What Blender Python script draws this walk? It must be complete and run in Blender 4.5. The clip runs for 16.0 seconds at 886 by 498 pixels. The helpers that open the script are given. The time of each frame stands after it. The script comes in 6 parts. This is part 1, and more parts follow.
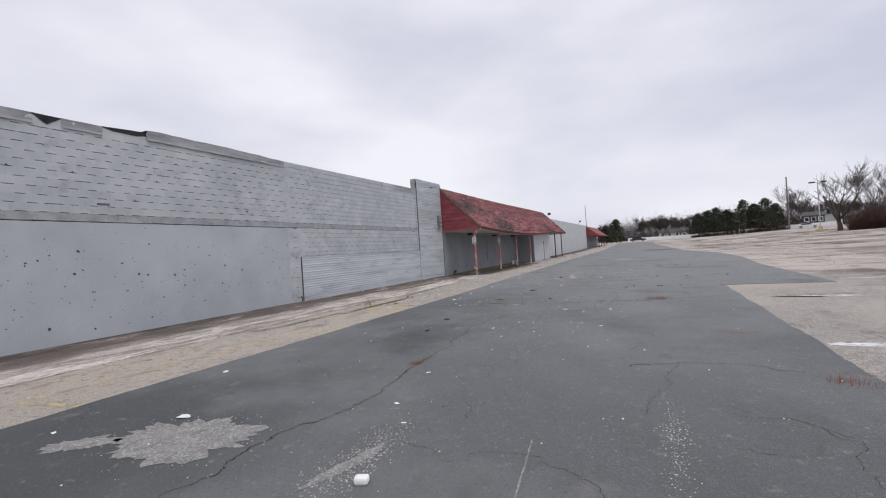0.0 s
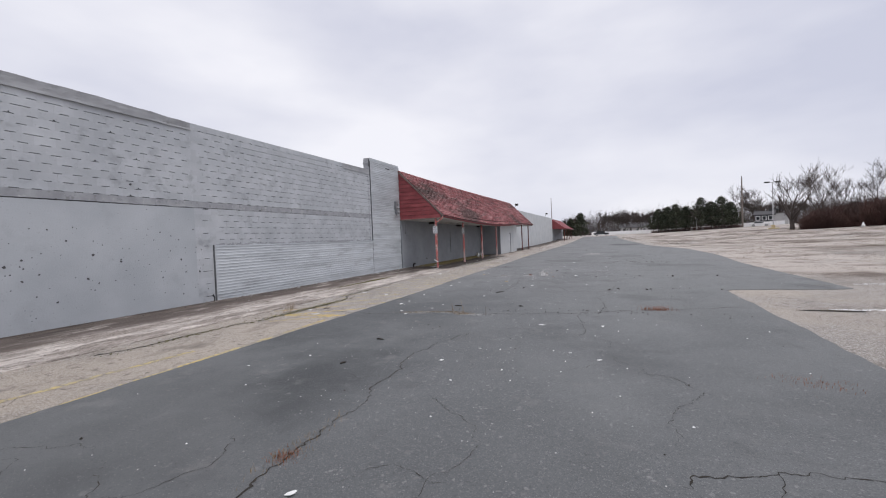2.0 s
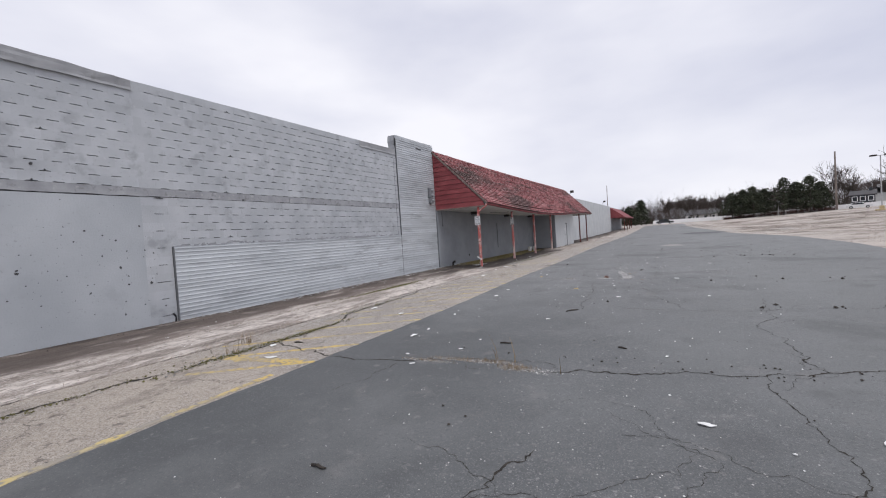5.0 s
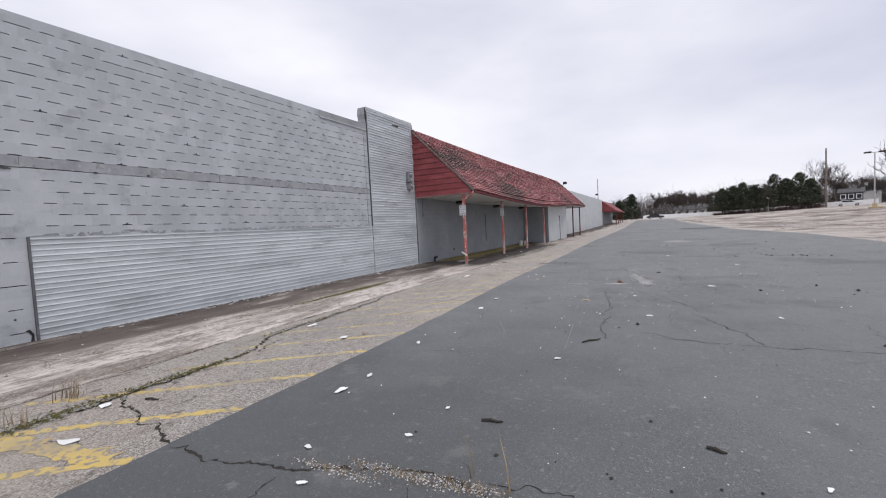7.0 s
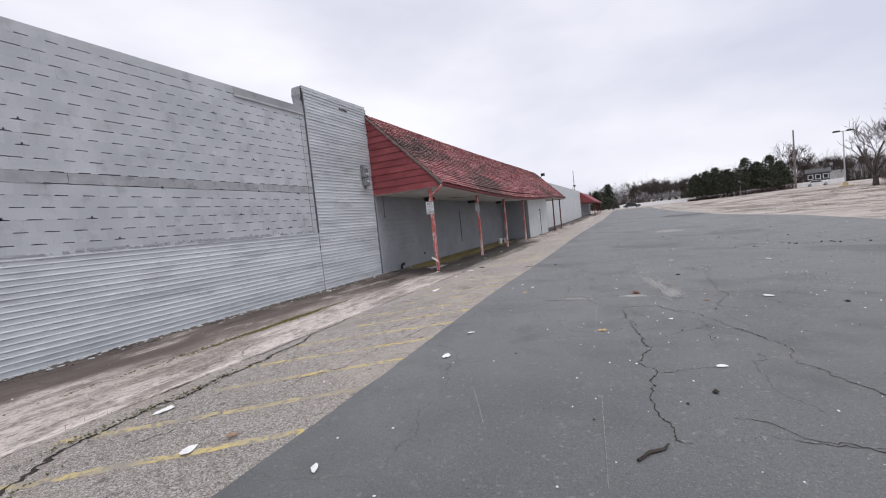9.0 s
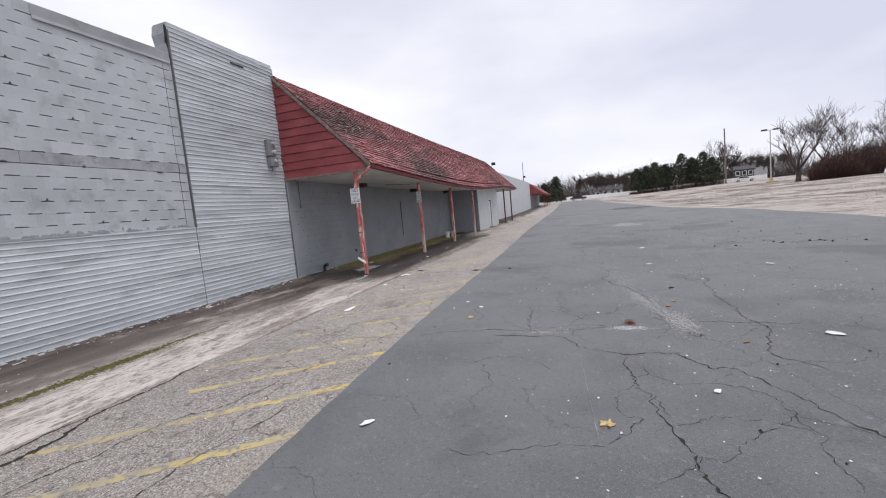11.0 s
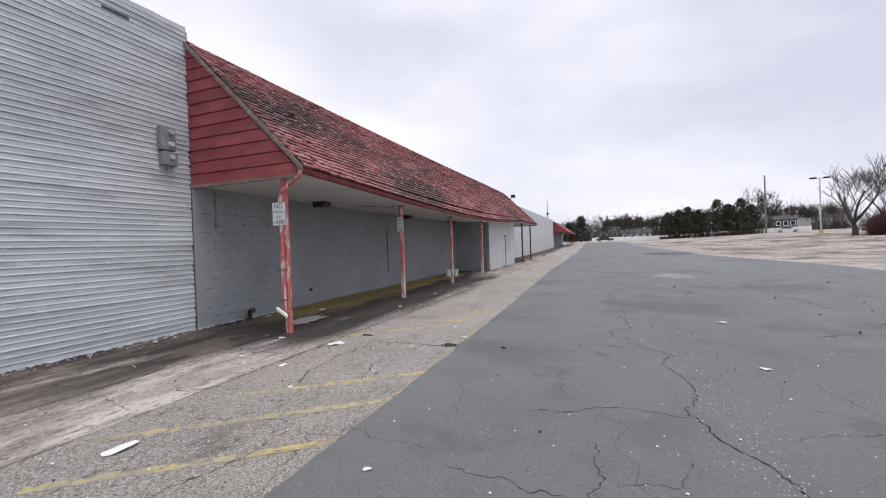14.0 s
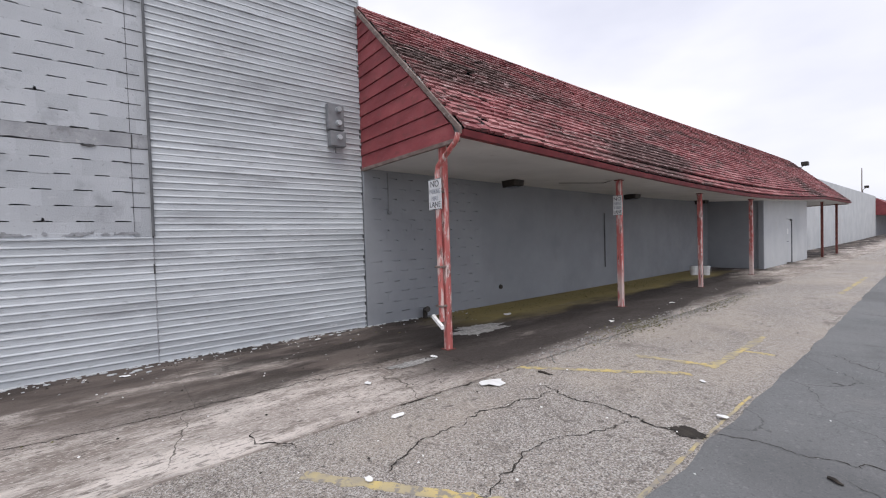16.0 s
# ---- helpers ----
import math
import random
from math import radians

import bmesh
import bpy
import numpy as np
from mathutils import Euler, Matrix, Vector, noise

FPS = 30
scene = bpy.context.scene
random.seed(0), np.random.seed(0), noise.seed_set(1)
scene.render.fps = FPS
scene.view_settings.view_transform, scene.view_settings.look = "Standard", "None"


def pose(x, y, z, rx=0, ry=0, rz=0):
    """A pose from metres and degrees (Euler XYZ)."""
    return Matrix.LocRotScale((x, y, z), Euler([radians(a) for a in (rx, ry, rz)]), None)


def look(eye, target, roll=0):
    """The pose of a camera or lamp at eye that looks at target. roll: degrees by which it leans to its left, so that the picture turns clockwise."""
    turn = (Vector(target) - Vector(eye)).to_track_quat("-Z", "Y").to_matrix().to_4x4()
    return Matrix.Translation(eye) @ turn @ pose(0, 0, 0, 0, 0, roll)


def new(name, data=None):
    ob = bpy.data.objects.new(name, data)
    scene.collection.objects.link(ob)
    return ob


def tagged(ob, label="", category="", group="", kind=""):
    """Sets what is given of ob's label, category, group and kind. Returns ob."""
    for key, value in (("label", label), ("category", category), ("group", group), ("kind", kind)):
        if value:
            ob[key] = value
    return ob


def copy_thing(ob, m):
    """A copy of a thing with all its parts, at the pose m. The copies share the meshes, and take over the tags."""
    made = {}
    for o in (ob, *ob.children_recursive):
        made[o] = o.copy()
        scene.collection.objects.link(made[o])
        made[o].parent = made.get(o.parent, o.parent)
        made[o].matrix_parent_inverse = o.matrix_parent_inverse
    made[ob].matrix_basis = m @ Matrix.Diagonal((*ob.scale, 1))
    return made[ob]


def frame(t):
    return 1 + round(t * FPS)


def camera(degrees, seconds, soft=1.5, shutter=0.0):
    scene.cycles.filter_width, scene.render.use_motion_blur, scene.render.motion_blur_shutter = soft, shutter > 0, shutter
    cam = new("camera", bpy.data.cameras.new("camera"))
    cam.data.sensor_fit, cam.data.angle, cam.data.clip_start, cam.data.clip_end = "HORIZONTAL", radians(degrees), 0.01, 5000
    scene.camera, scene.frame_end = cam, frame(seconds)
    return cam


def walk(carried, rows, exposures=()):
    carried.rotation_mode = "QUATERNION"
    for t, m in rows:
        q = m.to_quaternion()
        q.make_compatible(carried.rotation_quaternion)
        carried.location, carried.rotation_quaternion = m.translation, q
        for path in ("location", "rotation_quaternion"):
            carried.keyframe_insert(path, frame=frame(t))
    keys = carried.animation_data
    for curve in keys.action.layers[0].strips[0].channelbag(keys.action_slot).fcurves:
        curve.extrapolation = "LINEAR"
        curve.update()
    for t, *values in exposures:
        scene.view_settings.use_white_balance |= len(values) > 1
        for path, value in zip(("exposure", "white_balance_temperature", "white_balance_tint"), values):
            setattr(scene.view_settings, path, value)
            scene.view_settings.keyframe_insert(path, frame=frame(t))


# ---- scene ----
cam = camera(94.2, 16.0, soft=1.1)
PATH = [
    (0, (1.309, -3.102, 1.69), (0.414, -1.314, 1.701), -3.7),
    (0.5, (1.089, -2.361, 1.707), (0.252, -0.544, 1.725), -3.5),
    (1, (0.843, -1.65, 1.714), (0.064, 0.192, 1.718), -3.1),
    (1.5, (0.735, -0.934, 1.744), (-0.016, 0.919, 1.72), -2.7),
    (2, (0.527, -0.256, 1.713), (-0.223, 1.598, 1.666), -2.4),
    (2.5, (0.381, 0.47, 1.691), (-0.407, 2.307, 1.622), -2.6),
    (3, (0.128, 1.207, 1.669), (-0.729, 3.013, 1.592), -2.9),
    (3.5, (-0.117, 1.897, 1.663), (-1.038, 3.671, 1.586), -3.5),
    (4, (-0.372, 2.565, 1.647), (-1.351, 4.308, 1.584), -3.9),
    (6.5, (-1.641, 5.755, 1.664), (-2.56, 7.529, 1.587), -3.3),
    (7, (-1.848, 6.443, 1.628), (-2.767, 8.216, 1.522), -3.0),
    (7.5, (-2.056, 7.164, 1.665), (-2.986, 8.93, 1.546), -3.2),
    (8, (-2.305, 7.881, 1.667), (-3.233, 9.65, 1.554), -4.0),
    (8.5, (-2.484, 8.498, 1.676), (-3.389, 10.279, 1.573), -5.2),
    (9, (-2.686, 9.211, 1.667), (-3.519, 11.026, 1.548), -5.9),
    (11.5, (-3.304, 12.758, 1.665), (-3.874, 14.665, 1.472), -5.3),
    (12, (-3.32, 13.485, 1.684), (-3.831, 15.411, 1.512), -5.1),
    (12.5, (-3.408, 14.238, 1.672), (-3.869, 16.179, 1.544), -4.5),
    (13, (-3.399, 15.008, 1.671), (-3.881, 16.947, 1.596), -3.5),
    (13.5, (-3.513, 15.749, 1.666), (-4.068, 17.67, 1.632), -2.3),
    (14, (-3.53, 16.414, 1.623), (-4.237, 18.284, 1.6), -2.0),
    (14.5, (-3.665, 17.11, 1.619), (-4.57, 18.893, 1.588), -2.0),
    (15, (-3.858, 17.838, 1.632), (-4.978, 19.494, 1.593), -2.1),
    (15.5, (-4.078, 18.466, 1.644), (-5.429, 19.94, 1.6), -2.0),
    (16, (-4.422, 18.986, 1.665), (-5.989, 20.227, 1.612), -1.7),
]
walk(cam, [(t, look(eye, target, roll)) for t, eye, target, roll in PATH], [(0, 0.0), (4, 0.07), (7, 0.12), (9, 0.15), (12, 0.22), (14.5, 0.19), (16, 0.30)])

# ---- world, sun, exposure ----
world = bpy.data.worlds.new("overcast_sky")
scene.world = world
world.use_nodes = True
wn, wl = world.node_tree.nodes, world.node_tree.links
wn.clear()
w_out = wn.new("ShaderNodeOutputWorld")
w_bg = wn.new("ShaderNodeBackground")
w_bg.inputs["Strength"].default_value = 0.1
sky = wn.new("ShaderNodeTexSky")
sky.sky_type = "NISHITA"
sky.sun_disc = False
sky.sun_elevation = radians(67)
sky.sun_rotation = radians(115)
w_tc = wn.new("ShaderNodeTexCoord")
w_map = wn.new("ShaderNodeMapping")
w_map.inputs["Scale"].default_value = (1.0, 1.0, 2.6)
w_map.inputs["Location"].default_value = (0.35, 0.1, 0.2)
w_noise = wn.new("ShaderNodeTexNoise")
w_noise.inputs["Scale"].default_value = 1.7
w_noise.inputs["Detail"].default_value = 5
w_noise.inputs["Roughness"].default_value = 0.45
w_ramp = wn.new("ShaderNodeValToRGB")
w_ramp.color_ramp.elements[0].position = 0.34
w_ramp.color_ramp.elements[0].color = (0.61, 0.625, 0.745, 1)
w_ramp.color_ramp.elements[1].position = 0.66
w_ramp.color_ramp.elements[1].color = (0.91, 0.905, 0.965, 1)
w_gain = wn.new("ShaderNodeVectorMath")
w_gain.operation = "SCALE"
w_gain.inputs["Scale"].default_value = 10.2
w_mix = wn.new("ShaderNodeMixRGB")
w_mix.inputs["Fac"].default_value = 0.94
wl.new(w_tc.outputs["Generated"], w_map.inputs["Vector"])
wl.new(w_map.outputs["Vector"], w_noise.inputs["Vector"])
wl.new(w_noise.outputs["Fac"], w_ramp.inputs["Fac"])
wl.new(w_ramp.outputs["Color"], w_gain.inputs[0])
wl.new(sky.outputs["Color"], w_mix.inputs["Color1"])
wl.new(w_gain.outputs["Vector"], w_mix.inputs["Color2"])
wl.new(w_mix.outputs["Color"], w_bg.inputs["Color"])
wl.new(w_bg.outputs["Background"], w_out.inputs["Surface"])

sun_data = bpy.data.lights.new("sun", "SUN")
sun_data.energy = 1.5
sun_data.angle = radians(30)
sun_data.color = (1.0, 0.97, 0.94)
sun = new("sun", sun_data)
sun.matrix_world = look((19, 0, 50), (0, 8, 0))


# ---- materials ----
def mat(name, cols, scale=3.0, rough=0.85, bump=0.15, bump_scale=60.0, metal=0.0, detail=6.0, stains=(), rnd=0.0,
        speck=(), stretch=(1, 1, 1), edges=()):
    """cols: ramp of (place, colour) over a large noise; stains: (colour, scale, low, high, amount, bounds) laid over it by noise;
    speck: (colour, scale, low, amount) fine grains; edges: (colour, cell scale, width, amount, mask scale) crack networks."""
    m = bpy.data.materials.new(name)
    m.use_nodes = True
    n, l = m.node_tree.nodes, m.node_tree.links
    bsdf = n["Principled BSDF"]
    geo = n.new("ShaderNodeNewGeometry")
    mapping = n.new("ShaderNodeMapping")
    mapping.inputs["Scale"].default_value = stretch
    l.new(geo.outputs["Position"], mapping.inputs["Vector"])

    def tex(sc, det=6.0, ro=0.55, vec=None):
        t = n.new("ShaderNodeTexNoise")
        t.inputs["Scale"].default_value = sc
        t.inputs["Detail"].default_value = det
        t.inputs["Roughness"].default_value = ro
        l.new((vec or mapping).outputs["Vector"], t.inputs["Vector"])
        return t.outputs["Fac"]

    def rng(value, lo, hi, a=0.0, b=1.0):
        r = n.new("ShaderNodeMapRange")
        r.interpolation_type = "SMOOTHSTEP"
        for key, v in (("From Min", lo), ("From Max", hi), ("To Min", a), ("To Max", b)):
            r.inputs[key].default_value = v
        l.new(value, r.inputs["Value"])
        return r.outputs["Result"]

    def calc(op, a, b):
        c = n.new("ShaderNodeMath")
        c.operation = op
        for i, v in enumerate((a, b)):
            if isinstance(v, (int, float)):
                c.inputs[i].default_value = v
            else:
                l.new(v, c.inputs[i])
        return c.outputs[0]

    def mix(fac, a, colour, blend="MIX"):
        x = n.new("ShaderNodeMixRGB")
        x.blend_type = blend
        l.new(fac, x.inputs["Fac"])
        l.new(a, x.inputs["Color1"])
        x.inputs["Color2"].default_value = (*colour, 1)
        return x.outputs["Color"]

    ramp = n.new("ShaderNodeValToRGB")
    els = ramp.color_ramp.elements
    while len(els) < len(cols):
        els.new(0.5)
    for e, (p, c) in zip(els, cols):
        e.position, e.color = p, (*c, 1)
    l.new(tex(scale, detail), ramp.inputs["Fac"])
    col = ramp.outputs["Color"]
    sep = n.new("ShaderNodeSeparateXYZ")
    l.new(geo.outputs["Position"], sep.inputs["Vector"])
    for colour, sc, lo, amount in speck:
        v = n.new("ShaderNodeTexVoronoi")
        v.inputs["Scale"].default_value = sc
        l.new(geo.outputs["Position"], v.inputs["Vector"])
        vs = n.new("ShaderNodeSeparateColor")
        l.new(v.outputs["Color"], vs.inputs["Color"])
        col = mix(rng(vs.outputs[0], lo, 1.0, 0.0, amount), col, colour)
    for s in stains:
        colour, sc, lo, hi, amount = s[:5]
        fac = rng(tex(sc, 8.0, 0.6), lo, hi, 0.0, amount)
        for axis, a, b in (s[5] if len(s) > 5 else ()):
            wob = calc("ADD", sep.outputs[axis], calc("MULTIPLY", calc("SUBTRACT", tex(1.1, 5.0), 0.5), 1.6))
            fac = calc("MULTIPLY", fac, rng(wob, a, b))
        col = mix(fac, col, colour)
    for colour, sc, width, amount, msc, *limits in edges:
        wob = n.new("ShaderNodeVectorMath")
        wob.operation = "ADD"
        nz = n.new("ShaderNodeTexNoise")
        nz.inputs["Scale"].default_value = sc * 2.5
        nz.inputs["Detail"].default_value = 6
        l.new(geo.outputs["Position"], nz.inputs["Vector"])
        nsc = n.new("ShaderNodeVectorMath")
        nsc.operation = "SCALE"
        nsc.inputs["Scale"].default_value = 0.55 / sc
        l.new(nz.outputs["Color"], nsc.inputs[0])
        l.new(geo.outputs["Position"], wob.inputs[0])
        l.new(nsc.outputs["Vector"], wob.inputs[1])
        v = n.new("ShaderNodeTexVoronoi")
        v.voronoi_dimensions = "2D"
        v.feature = "DISTANCE_TO_EDGE"
        v.inputs["Scale"].default_value = sc
        l.new(wob.outputs["Vector"], v.inputs["Vector"])
        line = rng(v.outputs["Distance"], width * sc * 0.3, width * sc, 1.0, 0.0)
        fac = calc("MULTIPLY", line, rng(tex(msc, 3.0), 0.45, 0.6, 0.0, amount))
        for axis, a, b2 in limits:
            fac = calc("MULTIPLY", fac, rng(sep.outputs[axis], a, b2))
        col = mix(fac, col, colour)
    if rnd:
        info = n.new("ShaderNodeObjectInfo")
        total = calc("FRACT", calc("ADD", info.outputs["Random"], geo.outputs["Random Per Island"]), 0.0)
        hsv = n.new("ShaderNodeHueSaturation")
        l.new(rng(total, 0.0, 1.0, 1.0 - rnd, 1.0 + rnd), hsv.inputs["Value"])
        l.new(col, hsv.inputs["Color"])
        col = hsv.outputs["Color"]
    l.new(col, bsdf.inputs["Base Color"])
    l.new(rng(tex(scale * 3.1), 0.3, 0.7, rough - 0.1, min(1.0, rough + 0.1)), bsdf.inputs["Roughness"])
    bsdf.inputs["Metallic"].default_value = metal
    bsdf.inputs["Specular IOR Level"].default_value = 0.3
    if bump:
        b = n.new("ShaderNodeBump")
        b.inputs["Strength"].default_value = bump
        b.inputs["Distance"].default_value = 0.02
        l.new(tex(bump_scale, 8.0, 0.65), b.inputs["Height"])
        l.new(b.outputs["Normal"], bsdf.inputs["Normal"])
    return m


DIRT = (0.045, 0.036, 0.03)
GREY_PAINT = mat("grey_block_paint", [(0.3, (0.385, 0.405, 0.432)), (0.55, (0.445, 0.465, 0.492)), (0.75, (0.495, 0.515, 0.54))], 0.9,
                 0.75, 0.35, 45, stains=[((0.27, 0.28, 0.30), 2.3, 0.54, 0.70, 0.55), ((0.54, 0.55, 0.57), 5.0, 0.60, 0.72, 0.5),
                                         ((0.23, 0.235, 0.25), 22.0, 0.62, 0.70, 0.5)], rnd=0.05)
SMOOTH_PAINT = mat("grey_render_paint", [(0.3, (0.368, 0.392, 0.42)), (0.7, (0.453, 0.477, 0.505))], 0.6, 0.75, 0.3, 25,
                   stains=[((0.33, 0.345, 0.37), 1.5, 0.55, 0.72, 0.35), ((0.25, 0.26, 0.275), 18.0, 0.63, 0.70, 0.5)])
BAND_PAINT = mat("weathered_band_paint", [(0.3, (0.25, 0.258, 0.275)), (0.7, (0.38, 0.39, 0.41))], 2.5, 0.8, 0.4, 30,
                 stains=[((0.19, 0.19, 0.195), 6, 0.54, 0.68, 0.7), ((0.46, 0.46, 0.47), 9, 0.6, 0.7, 0.6)])
# the last layer tones the siding down with height, from about 2 m up
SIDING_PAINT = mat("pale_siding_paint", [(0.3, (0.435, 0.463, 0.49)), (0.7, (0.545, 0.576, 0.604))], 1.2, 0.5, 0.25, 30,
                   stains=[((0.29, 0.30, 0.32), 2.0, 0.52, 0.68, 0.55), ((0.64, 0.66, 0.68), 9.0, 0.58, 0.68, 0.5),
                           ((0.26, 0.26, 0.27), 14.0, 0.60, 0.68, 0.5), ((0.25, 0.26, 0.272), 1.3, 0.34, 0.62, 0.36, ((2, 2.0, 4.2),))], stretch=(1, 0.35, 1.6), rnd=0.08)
DARK_GAP = mat("dark_mortar", [(0.3, (0.05, 0.05, 0.053)), (0.7, (0.11, 0.11, 0.114))], 12, 0.95, 0.3, 60)
DARK_TRIM = mat("dark_grey_trim_metal", [(0.3, (0.09, 0.095, 0.10)), (0.7, (0.15, 0.155, 0.165))], 5, 0.6, 0.1, 40)
FLASHING = mat("grey_flashing", [(0.3, (0.24, 0.246, 0.26)), (0.7, (0.34, 0.346, 0.36))], 1.5, 0.6, 0.25, 8,
               stains=[((0.20, 0.20, 0.20), 4, 0.6, 0.72, 0.6)])
ROOF_FELT = mat("black_roof_felt", [(0.3, (0.015, 0.015, 0.018)), (0.7, (0.04, 0.04, 0.045))], 4, 0.9, 0.3, 20)
RED_BOARD = mat("red_board_paint", [(0.3, (0.20, 0.045, 0.052)), (0.6, (0.27, 0.066, 0.072)), (0.8, (0.33, 0.10, 0.102))], 1.6, 0.65, 0.25, 30,
                stains=[((0.15, 0.055, 0.052), 3.5, 0.55, 0.70, 0.6), ((0.36, 0.17, 0.16), 8.0, 0.62, 0.70, 0.5)], stretch=(1, 1, 2), rnd=0.10)
RED_SHAKE = mat("red_weathered_shakes", [(0.30, (0.17, 0.052, 0.058)), (0.5, (0.28, 0.096, 0.10)), (0.70, (0.43, 0.205, 0.205))], 2.2, 0.9, 0.6, 40,
                stains=[((0.06, 0.046, 0.042), 0.45, 0.52, 0.64, 0.8), ((0.055, 0.042, 0.037), 1.6, 0.36, 0.52, 0.92, ((1, 30.0, 24.0), (2, 3.9, 4.7), (2, 5.75, 5.45))),
                        ((0.08, 0.058, 0.052), 2.4, 0.53, 0.66, 0.8), ((0.07, 0.05, 0.045), 9.0, 0.54, 0.64, 0.75), ((0.60, 0.44, 0.43), 14.0, 0.56, 0.66, 0.8)], rnd=0.08, stretch=(1, 0.28, 1.6))
RED_POST = mat("peeling_red_paint", [(0.3, (0.40, 0.092, 0.085)), (0.7, (0.54, 0.18, 0.165))], 6, 0.6, 0.3, 30,
               stains=[((0.62, 0.55, 0.52), 8, 0.30, 0.50, 0.8, ((2, 1.1, 0.3), (1, 24.0, 26.0))), ((0.66, 0.55, 0.52), 12, 0.50, 0.60, 0.85), ((0.14, 0.07, 0.06), 16, 0.56, 0.66, 0.8), ((0.70, 0.66, 0.64), 30, 0.62, 0.68, 0.8)], stretch=(1, 1, 0.22))
DARK_POST = mat("rusty_dark_paint", [(0.3, (0.10, 0.035, 0.03)), (0.7, (0.19, 0.065, 0.055))], 5, 0.7, 0.3, 30)
GUTTER_RED = mat("dark_red_gutter", [(0.3, (0.12, 0.022, 0.027)), (0.7, (0.21, 0.04, 0.045))], 4, 0.5, 0.15, 20,
                 stains=[((0.45, 0.38, 0.36), 6, 0.66, 0.72, 0.7)])
OLD_WOOD = mat("bare_grey_wood", [(0.3, (0.13, 0.095, 0.082)), (0.7, (0.27, 0.215, 0.195))], 6, 0.9, 0.4, 40,
               stains=[((0.45, 0.38, 0.36), 4, 0.6, 0.7, 0.7)], stretch=(1, 1, 2))
SOFFIT = mat("dusty_white_soffit", [(0.3, (0.58, 0.565, 0.545)), (0.7, (0.70, 0.685, 0.66))], 1.0, 0.85, 0.1, 30,
             stains=[((0.34, 0.32, 0.29), 1.5, 0.6, 0.75, 0.6)])
# darker copy of the wall grey, with the canopy's shade put into its colour
SHADE_WALL = mat("grey_paint_with_shade", [(0.3, (0.236, 0.25, 0.27)), (0.7, (0.30, 0.314, 0.335))], 0.8, 0.7, 0.25, 30,
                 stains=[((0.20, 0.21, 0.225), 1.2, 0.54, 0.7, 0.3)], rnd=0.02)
BAY_PAINT = mat("white_grey_wall_paint", [(0.3, (0.45, 0.47, 0.485)), (0.7, (0.55, 0.565, 0.575))], 0.8, 0.75, 0.15, 25,
                stains=[((0.42, 0.40, 0.36), 1.6, 0.6, 0.74, 0.6)])
METAL_BOX = mat("galvanised_box_paint", [(0.3, (0.175, 0.182, 0.196)), (0.7, (0.245, 0.253, 0.266))], 8, 0.5, 0.1, 40)
LAMP_BLACK = mat("dark_bronze_fixture", [(0.3, (0.02, 0.017, 0.015)), (0.7, (0.05, 0.042, 0.036))], 8, 0.5, 0.1, 40)
SIGN_WHITE = mat("sign_white", [(0.3, (0.62, 0.63, 0.64)), (0.7, (0.74, 0.75, 0.76))], 8, 0.45, 0.05, 40)
SIGN_INK = mat("sign_ink", [(0.3, (0.035, 0.04, 0.05)), (0.7, (0.07, 0.075, 0.085))], 20, 0.6, 0, 40)
SIGN_FADED = mat("sign_faded_ink", [(0.3, (0.17, 0.19, 0.24)), (0.7, (0.28, 0.30, 0.35))], 20, 0.6, 0, 40)
NEW_ASPHALT = mat("sealed_asphalt", [(0.28, (0.128, 0.134, 0.138)), (0.5, (0.157, 0.164, 0.168)), (0.72, (0.190, 0.197, 0.201))], 0.32, 0.9, 0.8, 130,
                  stains=[((0.232, 0.233, 0.236), 0.5, 0.25, 0.55, 0.6, ((1, 8.0, 18.0),)), ((0.105, 0.11, 0.114), 0.4, 0.22, 0.5, 0.7, ((0, -1.6, -3.4), (1, 15.0, 8.0))), ((0.072, 0.076, 0.08), 0.4, 0.10, 0.40, 0.92, ((0, -1.6, -3.2), (1, 7.5, 3.0))), ((0.215, 0.222, 0.222), 0.3, 0.2, 0.5, 0.6, ((0, -1.5, 1.5), (1, 6.0, 11.0))), ((0.11, 0.115, 0.119), 0.5, 0.22, 0.5, 0.45, ((1, 5.0, -1.0),)), ((0.215, 0.222, 0.224), 0.18, 0.46, 0.6, 0.6), ((0.12, 0.124, 0.127), 0.25, 0.52, 0.64, 0.5), ((0.115, 0.117, 0.121), 0.9, 0.56, 0.72, 0.5), ((0.235, 0.232, 0.228), 1.7, 0.58, 0.72, 0.5),
                          ((0.10, 0.102, 0.107), 28.0, 0.56, 0.66, 0.5), ((0.28, 0.275, 0.27), 6.5, 0.60, 0.72, 0.5), ((0.31, 0.305, 0.30), 45.0, 0.58, 0.68, 0.5), ((0.09, 0.092, 0.095), 75.0, 0.56, 0.66, 0.5)],
                  speck=[((0.40, 0.40, 0.40), 150, 0.82, 0.5), ((0.07, 0.07, 0.074), 110, 0.84, 0.45), ((0.36, 0.355, 0.35), 42, 0.975, 0.6)],
                  edges=[((0.06, 0.058, 0.057), 1.25, 0.008, 0.75, 0.22, (1, 13.0, 16.5)), ((0.055, 0.053, 0.052), 0.36, 0.010, 0.5, 0.5, (1, 8.0, 13.0))])
